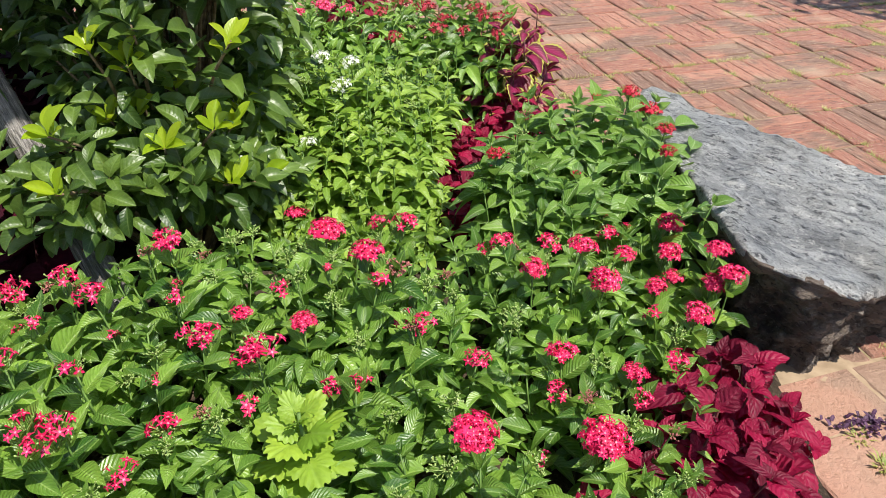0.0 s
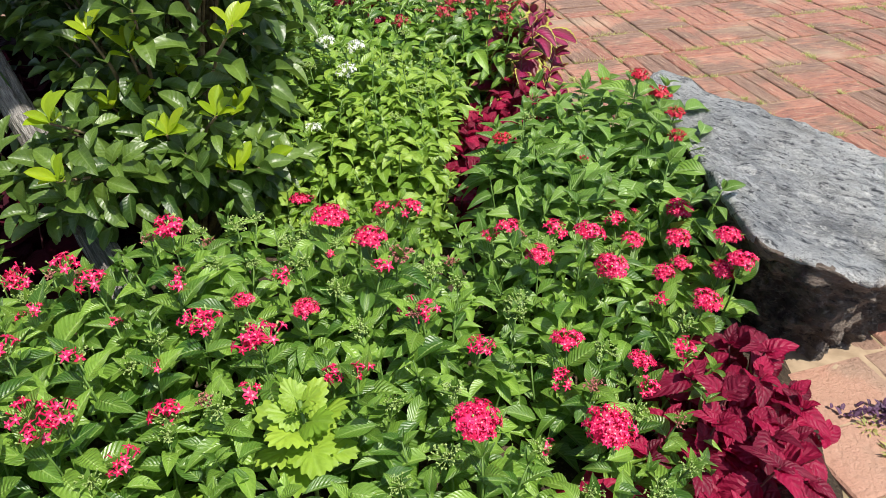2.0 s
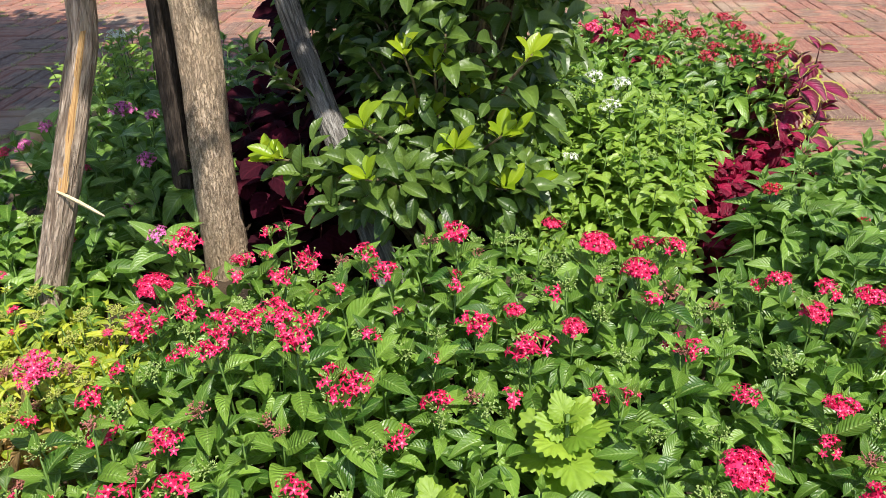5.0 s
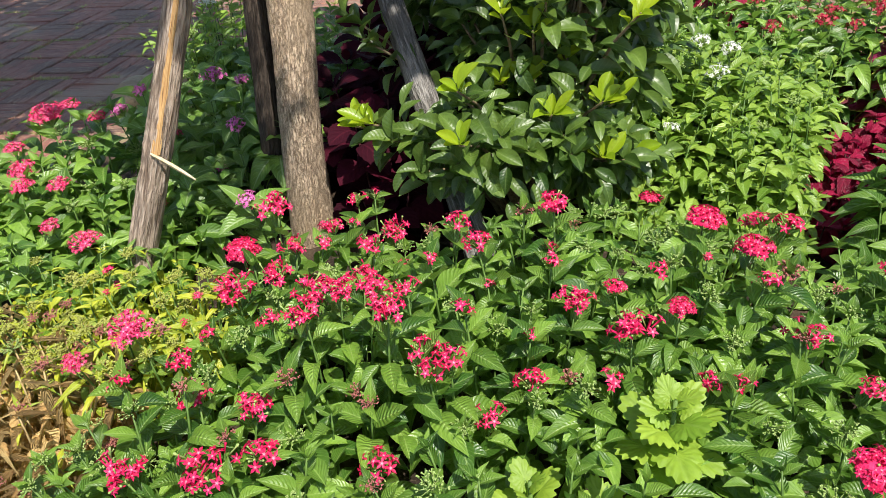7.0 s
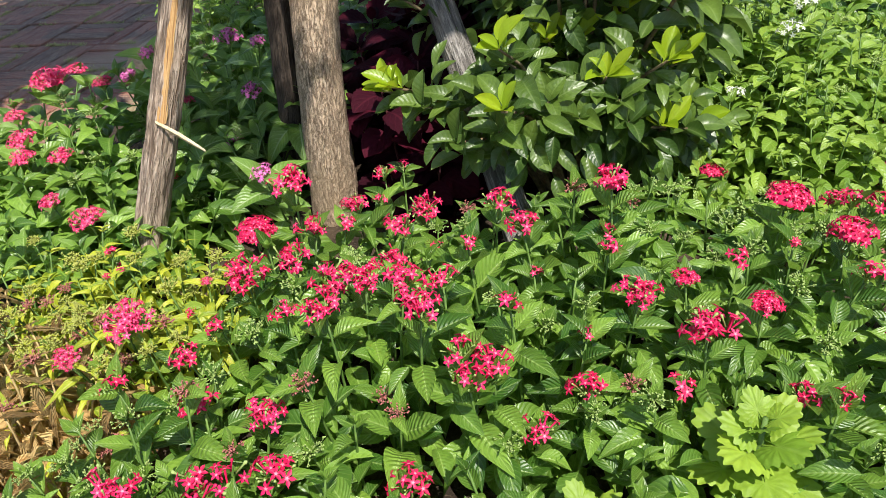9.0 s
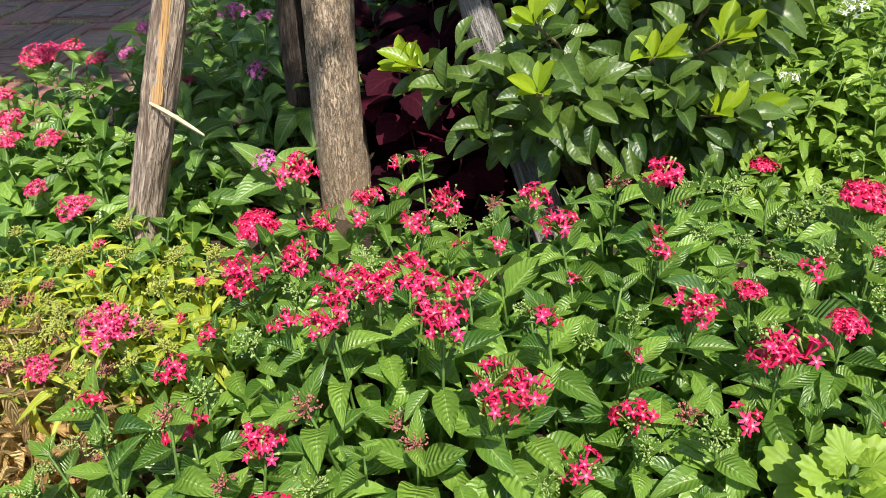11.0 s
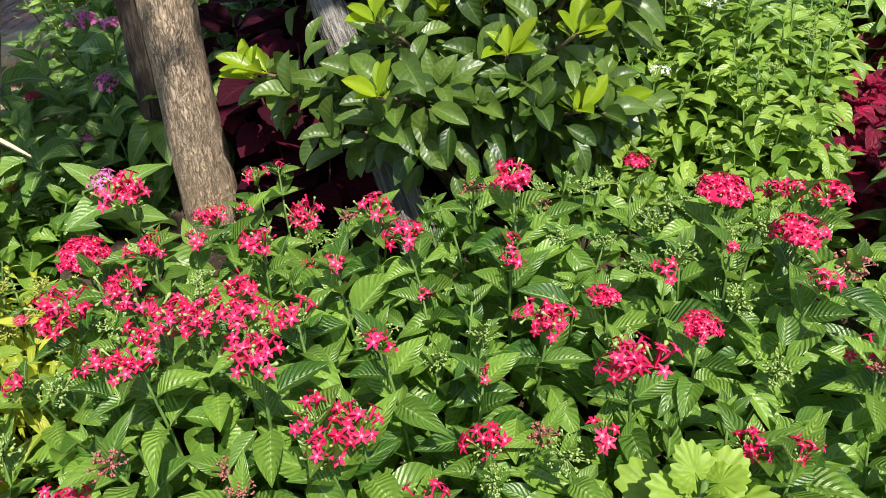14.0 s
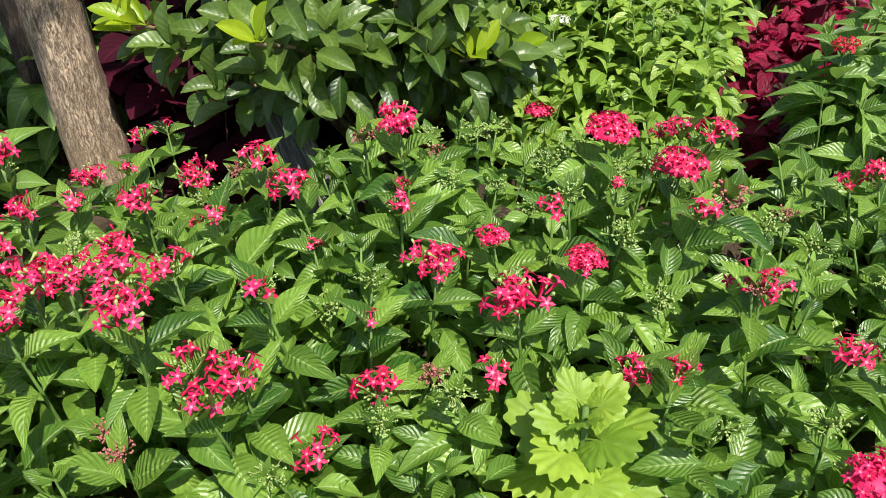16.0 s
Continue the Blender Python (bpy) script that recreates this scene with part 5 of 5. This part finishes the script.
def citrus():
    """A dense citrus shrub: woody branches, glossy leaves, bright young leaves at the tips."""
    r = random.Random(31)
    p = thing("citrus_shrub", (-0.52, 1.42, 0.02), "bushy citrus shrub with glossy dark leaves and bright young tips", "shrub")
    c = Vector((-0.60, 1.42, 0.0))
    mass = Soup()
    tips = [(-0.832, 1.077, 0.415, 1), (-0.86, 1.09, 0.40, 1), (-0.635, 1.07, 0.50, 1), (-0.595, 0.975, 0.445, 1), (-0.612, 1.23, 0.465, 1), (-0.565, 1.25, 0.46, 1), (-0.492, 1.165, 0.435, 1), (-0.406, 1.19, 0.46, 1), (-0.404, 1.28, 0.425, 1), (-0.416, 1.43, 0.41, 1), (-0.545, 1.215, 0.57, 1), (-0.50, 1.30, 0.50, 1), (-0.52, 1.21, 0.64, 0), (-0.36, 1.22, 0.61, 1), (-0.97, 1.285, 0.555, 0), (-0.915, 1.25, 0.52, 0), (-0.60, 1.20, 0.60, 1)]
    tips += [(-0.725, 1.086, 0.40, 0), (-0.573, 1.273, 0.367, 0), (-0.47, 1.173, 0.395, 0), (-0.46, 1.35, 0.26, 0), (-0.59, 1.06, 0.34, 0), (-0.70, 1.04, 0.35, 0), (-0.62, 1.31, 0.32, 0), (-0.45, 1.16, 0.365, 0), (-0.61, 1.0, 0.40, 0), (-0.66, 1.06, 0.43, 0), (-0.56, 1.08, 0.42, 0), (-0.52, 1.12, 0.38, 0), (-0.77, 1.07, 0.39, 0), (-0.64, 1.12, 0.46, 0), (-0.42, 1.25, 0.38, 0), (-0.38, 1.33, 0.34, 0), (-0.55, 1.16, 0.36, 0)]
    for k in range(120):
        a = k * 2.4
        h = 0.24 + 0.80 * ((k * 0.618) % 1)
        rad = 0.36 * math.sqrt(r.uniform(0.25, 1.1))
        x, y = c.x + math.cos(a) * rad * 0.75, c.y + 0.06 + math.sin(a) * rad
        if y < 1.18 or x + 0.455 * y < -0.15 or (y < 1.32 and h > 0.42 and x + 0.41 * y < -0.10):
            continue
        tips.append((x, y, h, 1 if r.random() < 0.12 else 0))
    for x, y, z, young in tips:
        t = Vector((x, y, z))
        base = Vector((c.x + (x - c.x) * 0.12, c.y + (y - c.y) * 0.12, 0.02))
        elbow = base.lerp(t, 0.55) + Vector((-(x - c.x) * 0.15, -(y - c.y) * 0.15, 0.06 + 0.12 * z))
        pts = [base * (1 - q) ** 2 + elbow * 2 * q * (1 - q) + t * q * q for q in (0, 0.2, 0.4, 0.6, 0.8, 1)]
        v, f = tube([q - base for q in pts], [0.007, 0.006, 0.005, 0.004, 0.003, 0.002], 6)
        br = part("branch", mesh("branch", v, f, [WOODSTEM]), p, Matrix.Translation(base))
        d0 = ((pts[5] - pts[3]).normalized() + Vector((0, -0.1, 1.3 if young else 0.7))).normalized()
        n = 18
        for i in range(n):
            q = 1 - (i / n) ** 1.1 * (0.45 if y > 1.2 else 0.30)
            pos = base * (1 - q) ** 2 + elbow * 2 * q * (1 - q) + t * q * q
            a = i * 2.4 + r.uniform(-.4, .4)
            side = d0.orthogonal().normalized()
            side.rotate(Matrix.Rotation(a, 3, d0))
            tipness = 1 - i / n
            d = d0 * (0.1 + 1.1 * tipness) + side * 0.9
            if i >= 6:
                pos = pos + side * r.uniform(0.0, 0.06)
                d = d + Vector((0, 0, -0.15 if i < 10 else -0.6))
            fresh = young and i < 5
            m = aim(pos, d, d0 - side * 0.3 + Vector((r.uniform(-.3, .3), -0.25 + r.uniform(-.3, .3), r.uniform(0, 0.5))), (0.055 if fresh else 0.058) * r.uniform(0.75, 1.2))
            if fresh or y < 1.22:
                part("leaf", r.choice(LEAF_CITNEW if fresh else LEAF_CIT), br, m)
            else:
                mass.leaf(r.choice(LEAF_CIT), m)
    for _ in range(1500):
        d = Vector((r.gauss(0, 1), r.gauss(0, 1), r.gauss(0, 1))).normalized() * r.uniform(0.45, 1.0) ** 0.5
        pos = Vector((-0.60 + d.x * 0.26, 1.50 + d.y * 0.31, 0.58 + d.z * 0.50))
        if pos.z < 0.16 or pos.y < 1.24 or pos.x + 0.455 * pos.y < -0.14 or (pos.y < 1.32 and pos.z > 0.42 and pos.x + 0.41 * pos.y < -0.09):
            continue
        a = r.uniform(0, 6.28)
        mass.leaf(r.choice(LEAF_CIT), aim(pos, (d.x * 0.6 + math.cos(a) * 0.7, d.y * 0.6 + math.sin(a) * 0.7, r.uniform(-.4, .9)), (d.x * 0.5 + r.uniform(-.4, .4), d.y * 0.5 - 0.1 + r.uniform(-.4, .4), 1), 0.066 * r.uniform(0.75, 1.2)))
    for _ in range(420):
        d = Vector((r.gauss(0, 1), r.gauss(0, 1), r.gauss(0, 1))).normalized() * r.random() ** 0.4
        pos = Vector((-0.93 + d.x * 0.16, 1.66 + d.y * 0.14, 0.60 + d.z * 0.26))
        a = r.uniform(0, 6.28)
        mass.leaf(r.choice(LEAF_CIT), aim(pos, (math.cos(a), math.sin(a), r.uniform(-.6, .5)), (r.uniform(-.4, .4), -0.4 + r.uniform(-.4, .4), 1), 0.066 * r.uniform(0.8, 1.2)))
    # unseen leaves high on the shrub, added to shade its upper back part
    for _ in range(1300):
        pos = Vector((r.uniform(-0.72, -0.24), r.uniform(1.24, 1.80), r.uniform(0.74, 1.2)))
        if noise.noise(pos * 5.5) > -0.2:
            a = r.uniform(0, 6.28)
            mass.leaf(r.choice(LEAF_CIT), aim(pos, (math.cos(a), math.sin(a), r.uniform(-.4, .7)), (r.uniform(-.4, .4), r.uniform(-.4, .4), 1), 0.075 * r.uniform(0.8, 1.2)))
    for i in range(760):
        d = Vector((r.gauss(0, 1), r.gauss(0, 1), r.gauss(0, 1))).normalized() * r.random() ** 0.4
        pos = Vector((-0.53 + d.x * 0.20, 1.80 + d.y * 0.20, 0.48 + d.z * 0.36)) if i % 2 else Vector((-0.76 + d.x * 0.18, 1.98 + d.y * 0.16, 0.42 + d.z * 0.38))
        a = r.uniform(0, 6.28)
        mass.leaf(r.choice(LEAF_CIT), aim(pos, (math.cos(a), math.sin(a), r.uniform(-.4, .7)), (r.uniform(-.4, .4), r.uniform(-.4, .4), 1), 0.070 * r.uniform(0.8, 1.2)))
    low = part("foliage", mass.mesh("foliage", [JOINED[CITRUS.name]]), p, Matrix.Identity(4))
    low["kind"] = "stuff"


citrus()


# ---- paving ----
def paving():
    """Basket weave of narrow bricks, four to a square, with open joints."""
    w = Nodes("red_brick")
    rnd = w.n("ShaderNodeObjectInfo").outputs["Random"]
    isl = w.n("ShaderNodeNewGeometry").outputs["Random Per Island"]
    both = w.math("FRACT", w.math("ADD", rnd, isl))
    geo = w.n("ShaderNodeNewGeometry").outputs["Position"]
    along = w.n("ShaderNodeVectorMath")
    w.link(w.stretch(w.coords("UV"), (2.4, 15.0, 1.0)), along.inputs[0])
    off = w.n("ShaderNodeCombineXYZ")
    w.link(w.math("MULTIPLY", both, 60.0), off.inputs[0])
    w.link(off.outputs[0], along.inputs[1])
    line = w.noise(along.outputs[0], 1.6, 5, 0.7)
    f, g = w.noise(geo, 4, 4), w.noise(geo, 90, 5, 0.7)
    near = w.n("ShaderNodeVectorMath", operation="DISTANCE")
    w.link(geo, near.inputs[0])
    near.inputs[1].default_value = (0.80, 0.88, 0.0)
    spill = w.math("SUBTRACT", 1.0, w.step(w.math("ADD", near.outputs["Value"], w.math("MULTIPLY", w.noise(geo, 9, 4), 0.25)), 0.26, 0.46))
    calm = w.math("SUBTRACT", 1.0, w.math("MULTIPLY", spill, 0.97))
    col = w.mix(both, (0.33, 0.135, 0.092), (0.50, 0.240, 0.162))
    col = w.mix(w.math("MULTIPLY", w.step(w.math("ADD", f, w.math("MULTIPLY", both, 0.22)), 0.57, 0.70), 0.75), col, (0.18, 0.122, 0.088))
    col = w.mix(w.math("MULTIPLY", w.math("MULTIPLY", w.step(line, 0.54, 0.64), 0.7), calm), col, (0.50, 0.355, 0.245))
    col = w.mix(w.math("MULTIPLY", w.math("MULTIPLY", w.math("SUBTRACT", 1.0, w.step(line, 0.37, 0.46)), 0.85), calm), col, (0.13, 0.07, 0.055))
    col = w.mix(w.math("MULTIPLY", w.step(g, 0.52, 0.68), 0.4), col, (0.15, 0.085, 0.058))
    grit = w.noise(geo, 320, 4, 0.7)
    col = w.mix(w.math("MULTIPLY", w.step(grit, 0.55, 0.70), 0.35), col, (0.12, 0.075, 0.055))
    dust = w.math("MULTIPLY", w.step(w.noise(geo, 1.7, 3), 0.55, 0.68), 0.55)
    col = w.mix(dust, col, (0.50, 0.37, 0.25))
    col = w.mix(w.math("MULTIPLY", spill, w.math("SUBTRACT", 0.80, w.math("MULTIPLY", g, 0.6))), col, (0.40, 0.275, 0.195))
    mat = w.surface(col, 0.66, w.bump(w.math("ADD", w.math("MULTIPLY", calm, line), w.math("ADD", w.math("MULTIPLY", g, 0.5), w.math("MULTIPLY", grit, 0.12))), 1.0, 0.014), 0.45)
    u, v = Vector((0.238, 0.075, 0)), Vector((0.066, -0.276, 0))
    o = Vector((1.366, 3.04, 0)) + (u + v) / 2
    H = 0.05
    b = 0.004
    def brick(L, W):
        verts = [(-L / 2, -W / 2, -H), (L / 2, -W / 2, -H), (L / 2, W / 2, -H), (-L / 2, W / 2, -H), (-L / 2, -W / 2, -b), (L / 2, -W / 2, -b), (L / 2, W / 2, -b), (-L / 2, W / 2, -b), (-L / 2 + b, -W / 2 + b, 0), (L / 2 - b, -W / 2 + b, 0), (L / 2 - b, W / 2 - b, 0), (-L / 2 + b, W / 2 - b, 0)]
        faces = [(0, 1, 5, 4), (1, 2, 6, 5), (2, 3, 7, 6), (3, 0, 4, 7), (4, 5, 9, 8), (5, 6, 10, 9), (6, 7, 11, 10), (7, 4, 8, 11), (8, 9, 10, 11)]
        return verts, faces

    kinds = [brick(0.238, 0.0675), brick(0.270, 0.0590), brick(0.240, 0.136)]
    flat_uv = [[(p[0] / 0.25, p[1] / 0.25) for p in k[0]] for k in kinds]
    ready = [mesh("brick", *k, [mat], q, smooth=False) for k, q in zip(kinds, flat_uv)]
    pave = thing("pavement", (0, 0, 0), "weathered red brick paving in basket weave with weeds in the joints", "paving", kind="structure")
    r = random.Random(3)
    spots = []
    for i in range(-24, 10):
        for j in range(-12, 14):
            c = o + u * i + v * j
            if inside((c.x, c.y), BED) or not (-6 < c.x < 4 and 0.2 < c.y < 7):
                continue
            d = min((c - Vector((0.9, 1.9, 0))).length, (c - Vector((-2.5, 1.9, 0))).length + 0.5)
            spots.append((d, i, j, c))
    spots.sort(key=lambda s: s[0])
    rest = Soup()
    joints = []
    for n, (d, i, j, c) in enumerate(spots):
        wide = c.y < 1.2 and c.x > 0.4
        turned = 2 if wide else (i + j) % 2
        e, s = (v, u) if turned == 1 else (u, v)
        joints.append((c, u, v, 1.0))
        for k in range(2 if wide else 4):
            p = c + s * ((k - 0.5) * 0.496 if wide else (k - 1.5) * 0.246) + Vector((r.uniform(-.002, .002), r.uniform(-.002, .002), r.uniform(-.004, .003)))
            m = Matrix.Translation(p) @ Matrix.Rotation(math.atan2(e.y, e.x) + r.uniform(-.012, .012), 4, "Z") @ Matrix.Rotation(r.uniform(-.012, .012), 4, "X")
            if n < 74:
                part("brick", ready[turned], pave, m)
            else:
                rest.add(*kinds[turned], flat_uv[turned], 0, m)
    far = part("far_bricks", rest.mesh("far_bricks", [mat], False), pave)
    far["kind"] = "stuff"
    return joints


joints = paving()


def weeds(joints):
    """Short grass and moss in the joints between the brick squares."""
    r = random.Random(9)
    s = Soup()
    grass = leaf_material("joint_grass", (0.22, 0.26, 0.05), (0.60, 0.52, 0.22), (0.3, 0.4, 0.1), island=True)
    for c, u, v, pitch in joints:
        if c.length > 6:
            continue
        for e, q in ((u, v), (v, u)):
            if r.random() < 0.06:
                continue
            a0, a1 = sorted((r.uniform(-.5, .5), r.uniform(-.5, .5)))
            for _ in range(int(90 + 800 * (a1 - a0) * r.random())):
                p = c + e * pitch * r.uniform(a0, a1) + q * (pitch / 2 + r.gauss(0, 0.011) / 0.26)
                d = Vector((r.uniform(-1, 1), r.uniform(-1, 1), r.uniform(0.25, 0.9))).normalized() * r.uniform(0.006, 0.024)
                x = Vector((-d.y, d.x, 0)).normalized() * 0.0013
                b = Vector((p.x, p.y, -0.008))
                s.add([b - x, b + x, b + d * 0.6 + x * 0.8, b + d, b + d * 0.6 - x * 0.8], [(0, 1, 2, 3, 4)], [(0.3, 0), (0.7, 0), (0.7, 0.6), (0.5, 1), (0.3, 0.6)])
    return thing("joint_grass", (0, 0, 0), "dry yellow-green weeds in the paving joints", "grass", data=s.mesh("joint_grass", [grass]), kind="stuff")


weeds(joints)


# ---- small things ----
def border_stone(at, size, turn, r):
    """A rounded pale stone of the bed's edging."""
    bm = bmesh.new()
    bmesh.ops.create_icosphere(bm, subdivisions=4, radius=1.0)
    for p in bm.verts:
        c = p.co.copy()
        for ax in range(3):
            c[ax] = math.copysign(abs(c[ax]) ** 0.6, c[ax])
        c *= 1 + 0.10 * noise.fractal(p.co * 1.7 + Vector(at) * 9, 0.9, 2, 4)
        p.co = Vector((c.x * size[0], c.y * size[1], c.z * size[2]))
    me = bpy.data.meshes.new("border_stone")
    bm.to_mesh(me)
    bm.free()
    me.polygons.foreach_set("use_smooth", [True] * len(me.polygons))
    me.materials.append(PALESTONE)
    ob = thing("border_stone", at, "pale sandy stone edging the bed", "stone", "stones edging the bed", data=me)
    ob.matrix_basis = Matrix.Translation(at) @ Matrix.Rotation(turn, 4, "Z")
    return ob


w = Nodes("pale_stone")
obj = w.coords("Object")
f, g = w.noise(obj, 12, 5), w.noise(obj, 90, 5, 0.7)
col = w.mix(w.step(f, 0.35, 0.65), (0.42, 0.30, 0.18), (0.60, 0.47, 0.31))
col = w.mix(w.math("MULTIPLY", w.step(g, 0.52, 0.66), 0.5), col, (0.20, 0.16, 0.11))
PALESTONE = w.surface(col, 0.85, w.bump(w.math("ADD", f, w.math("MULTIPLY", g, 0.4)), 0.9, 0.02), 0.3)
r = random.Random(77)
border_stone((-2.27, 1.87, 0.035), (0.055, 0.12, 0.06), radians(20), r)
border_stone((-2.30, 2.14, 0.035), (0.055, 0.11, 0.055), radians(-12), r)


def tuft(at, n, length, colour, name, label, category, seed, wide=0.0018, rise=1.0, reach=(0.0, 0.0)):
    """A small tuft of blades or strap leaves on the paving."""
    r = random.Random(seed)
    p = thing(name, at, label, category)
    s = Soup()
    for _ in range(n):
        a = r.uniform(0, 6.28)
        d = Vector((math.cos(a), math.sin(a), 0))
        b = d * r.uniform(0, 0.018) + Vector((r.gauss(0, reach[0]), r.gauss(0, reach[1]), 0))
        k = length * r.uniform(0.5, 1.1)
        tip = b + d * k * r.uniform(0.4, 0.9) + Vector((0, 0, k * rise * r.uniform(0.2, 0.7)))
        mid = b.lerp(tip, 0.5) + Vector((0, 0, k * 0.22 * rise))
        x = Vector((-d.y, d.x, 0)) * wide
        s.add([b - x, b + x, mid + x, mid - x, tip], [(0, 1, 2, 3), (3, 2, 4)], [(0.3, 0), (0.7, 0), (0.7, 0.5), (0.3, 0.5), (0.5, 1)])
    part("turf", s.mesh("turf", [colour]), p)["kind"] = "stuff"


PURPLE = leaf_material("purple_leaf", (0.035, 0.012, 0.035), (0.12, 0.05, 0.11), (0.2, 0.1, 0.2), rough=0.6, bump=0.1)
GRASS = leaf_material("tuft_grass", (0.16, 0.22, 0.03), (0.42, 0.40, 0.12), (0.4, 0.4, 0.15), rough=0.6, bump=0.1)
tuft((0.775, 0.925, 0.004), 90, 0.022, JOINED[PURPLE.name], "purple_weed", "small purple weed in a paving joint", "weed", 5, 0.0035, 0.8, (0.035, 0.008))
tuft((0.735, 0.895, 0.0), 36, 0.024, JOINED[GRASS.name], "grass_tuft", "short green grass tuft in a paving joint", "grass", 6, 0.0014, 0.6)
tuft((0.75, 0.83, 0.0), 36, 0.03, JOINED[GRASS.name], "grass_tuft", "dry grass tuft in a paving joint", "grass", 8)


def sand_patch():
    """Loose sand spilled over the paving at the boulder's foot, filling the joints."""
    verts, faces, n, rings = [(0, 0, 0.0)], [], 72, 14
    for i in range(1, rings + 1):
        for k in range(n):
            a = 2 * math.pi * k / n
            q = 1 + 0.22 * noise.noise((math.cos(a) * 2, math.sin(a) * 2, 4)) + 0.10 * noise.noise((math.cos(a) * 7, math.sin(a) * 7, 9))
            t = i / rings
            x, y = math.cos(a) * 0.30 * q * t, math.sin(a) * 0.22 * q * t
            lift = 0.0045 * noise.fractal((x * 14, y * 14, 2), 0.8, 2, 3) + 0.002 * (1 - t)
            verts.append((x, y, lift - 0.004 - 0.012 * t ** 6))
    for k in range(n):
        faces.append((0, 1 + k, 1 + (k + 1) % n))
        for i in range(rings - 1):
            a, b = 1 + i * n + k, 1 + i * n + (k + 1) % n
            faces.append((a, a + n, b + n, b))
    m = plain_material("loose_sand", (0.25, 0.18, 0.115), (0.38, 0.285, 0.19), 22, 0.95, 0.8)
    ob = thing("sand_patch", (0.80, 0.95, 0.0005), "loose pale sand spilled at the foot of the boulder", "sand", data=mesh("sand_patch", verts, faces, [m]), kind="structure")
    return ob


sand_patch()
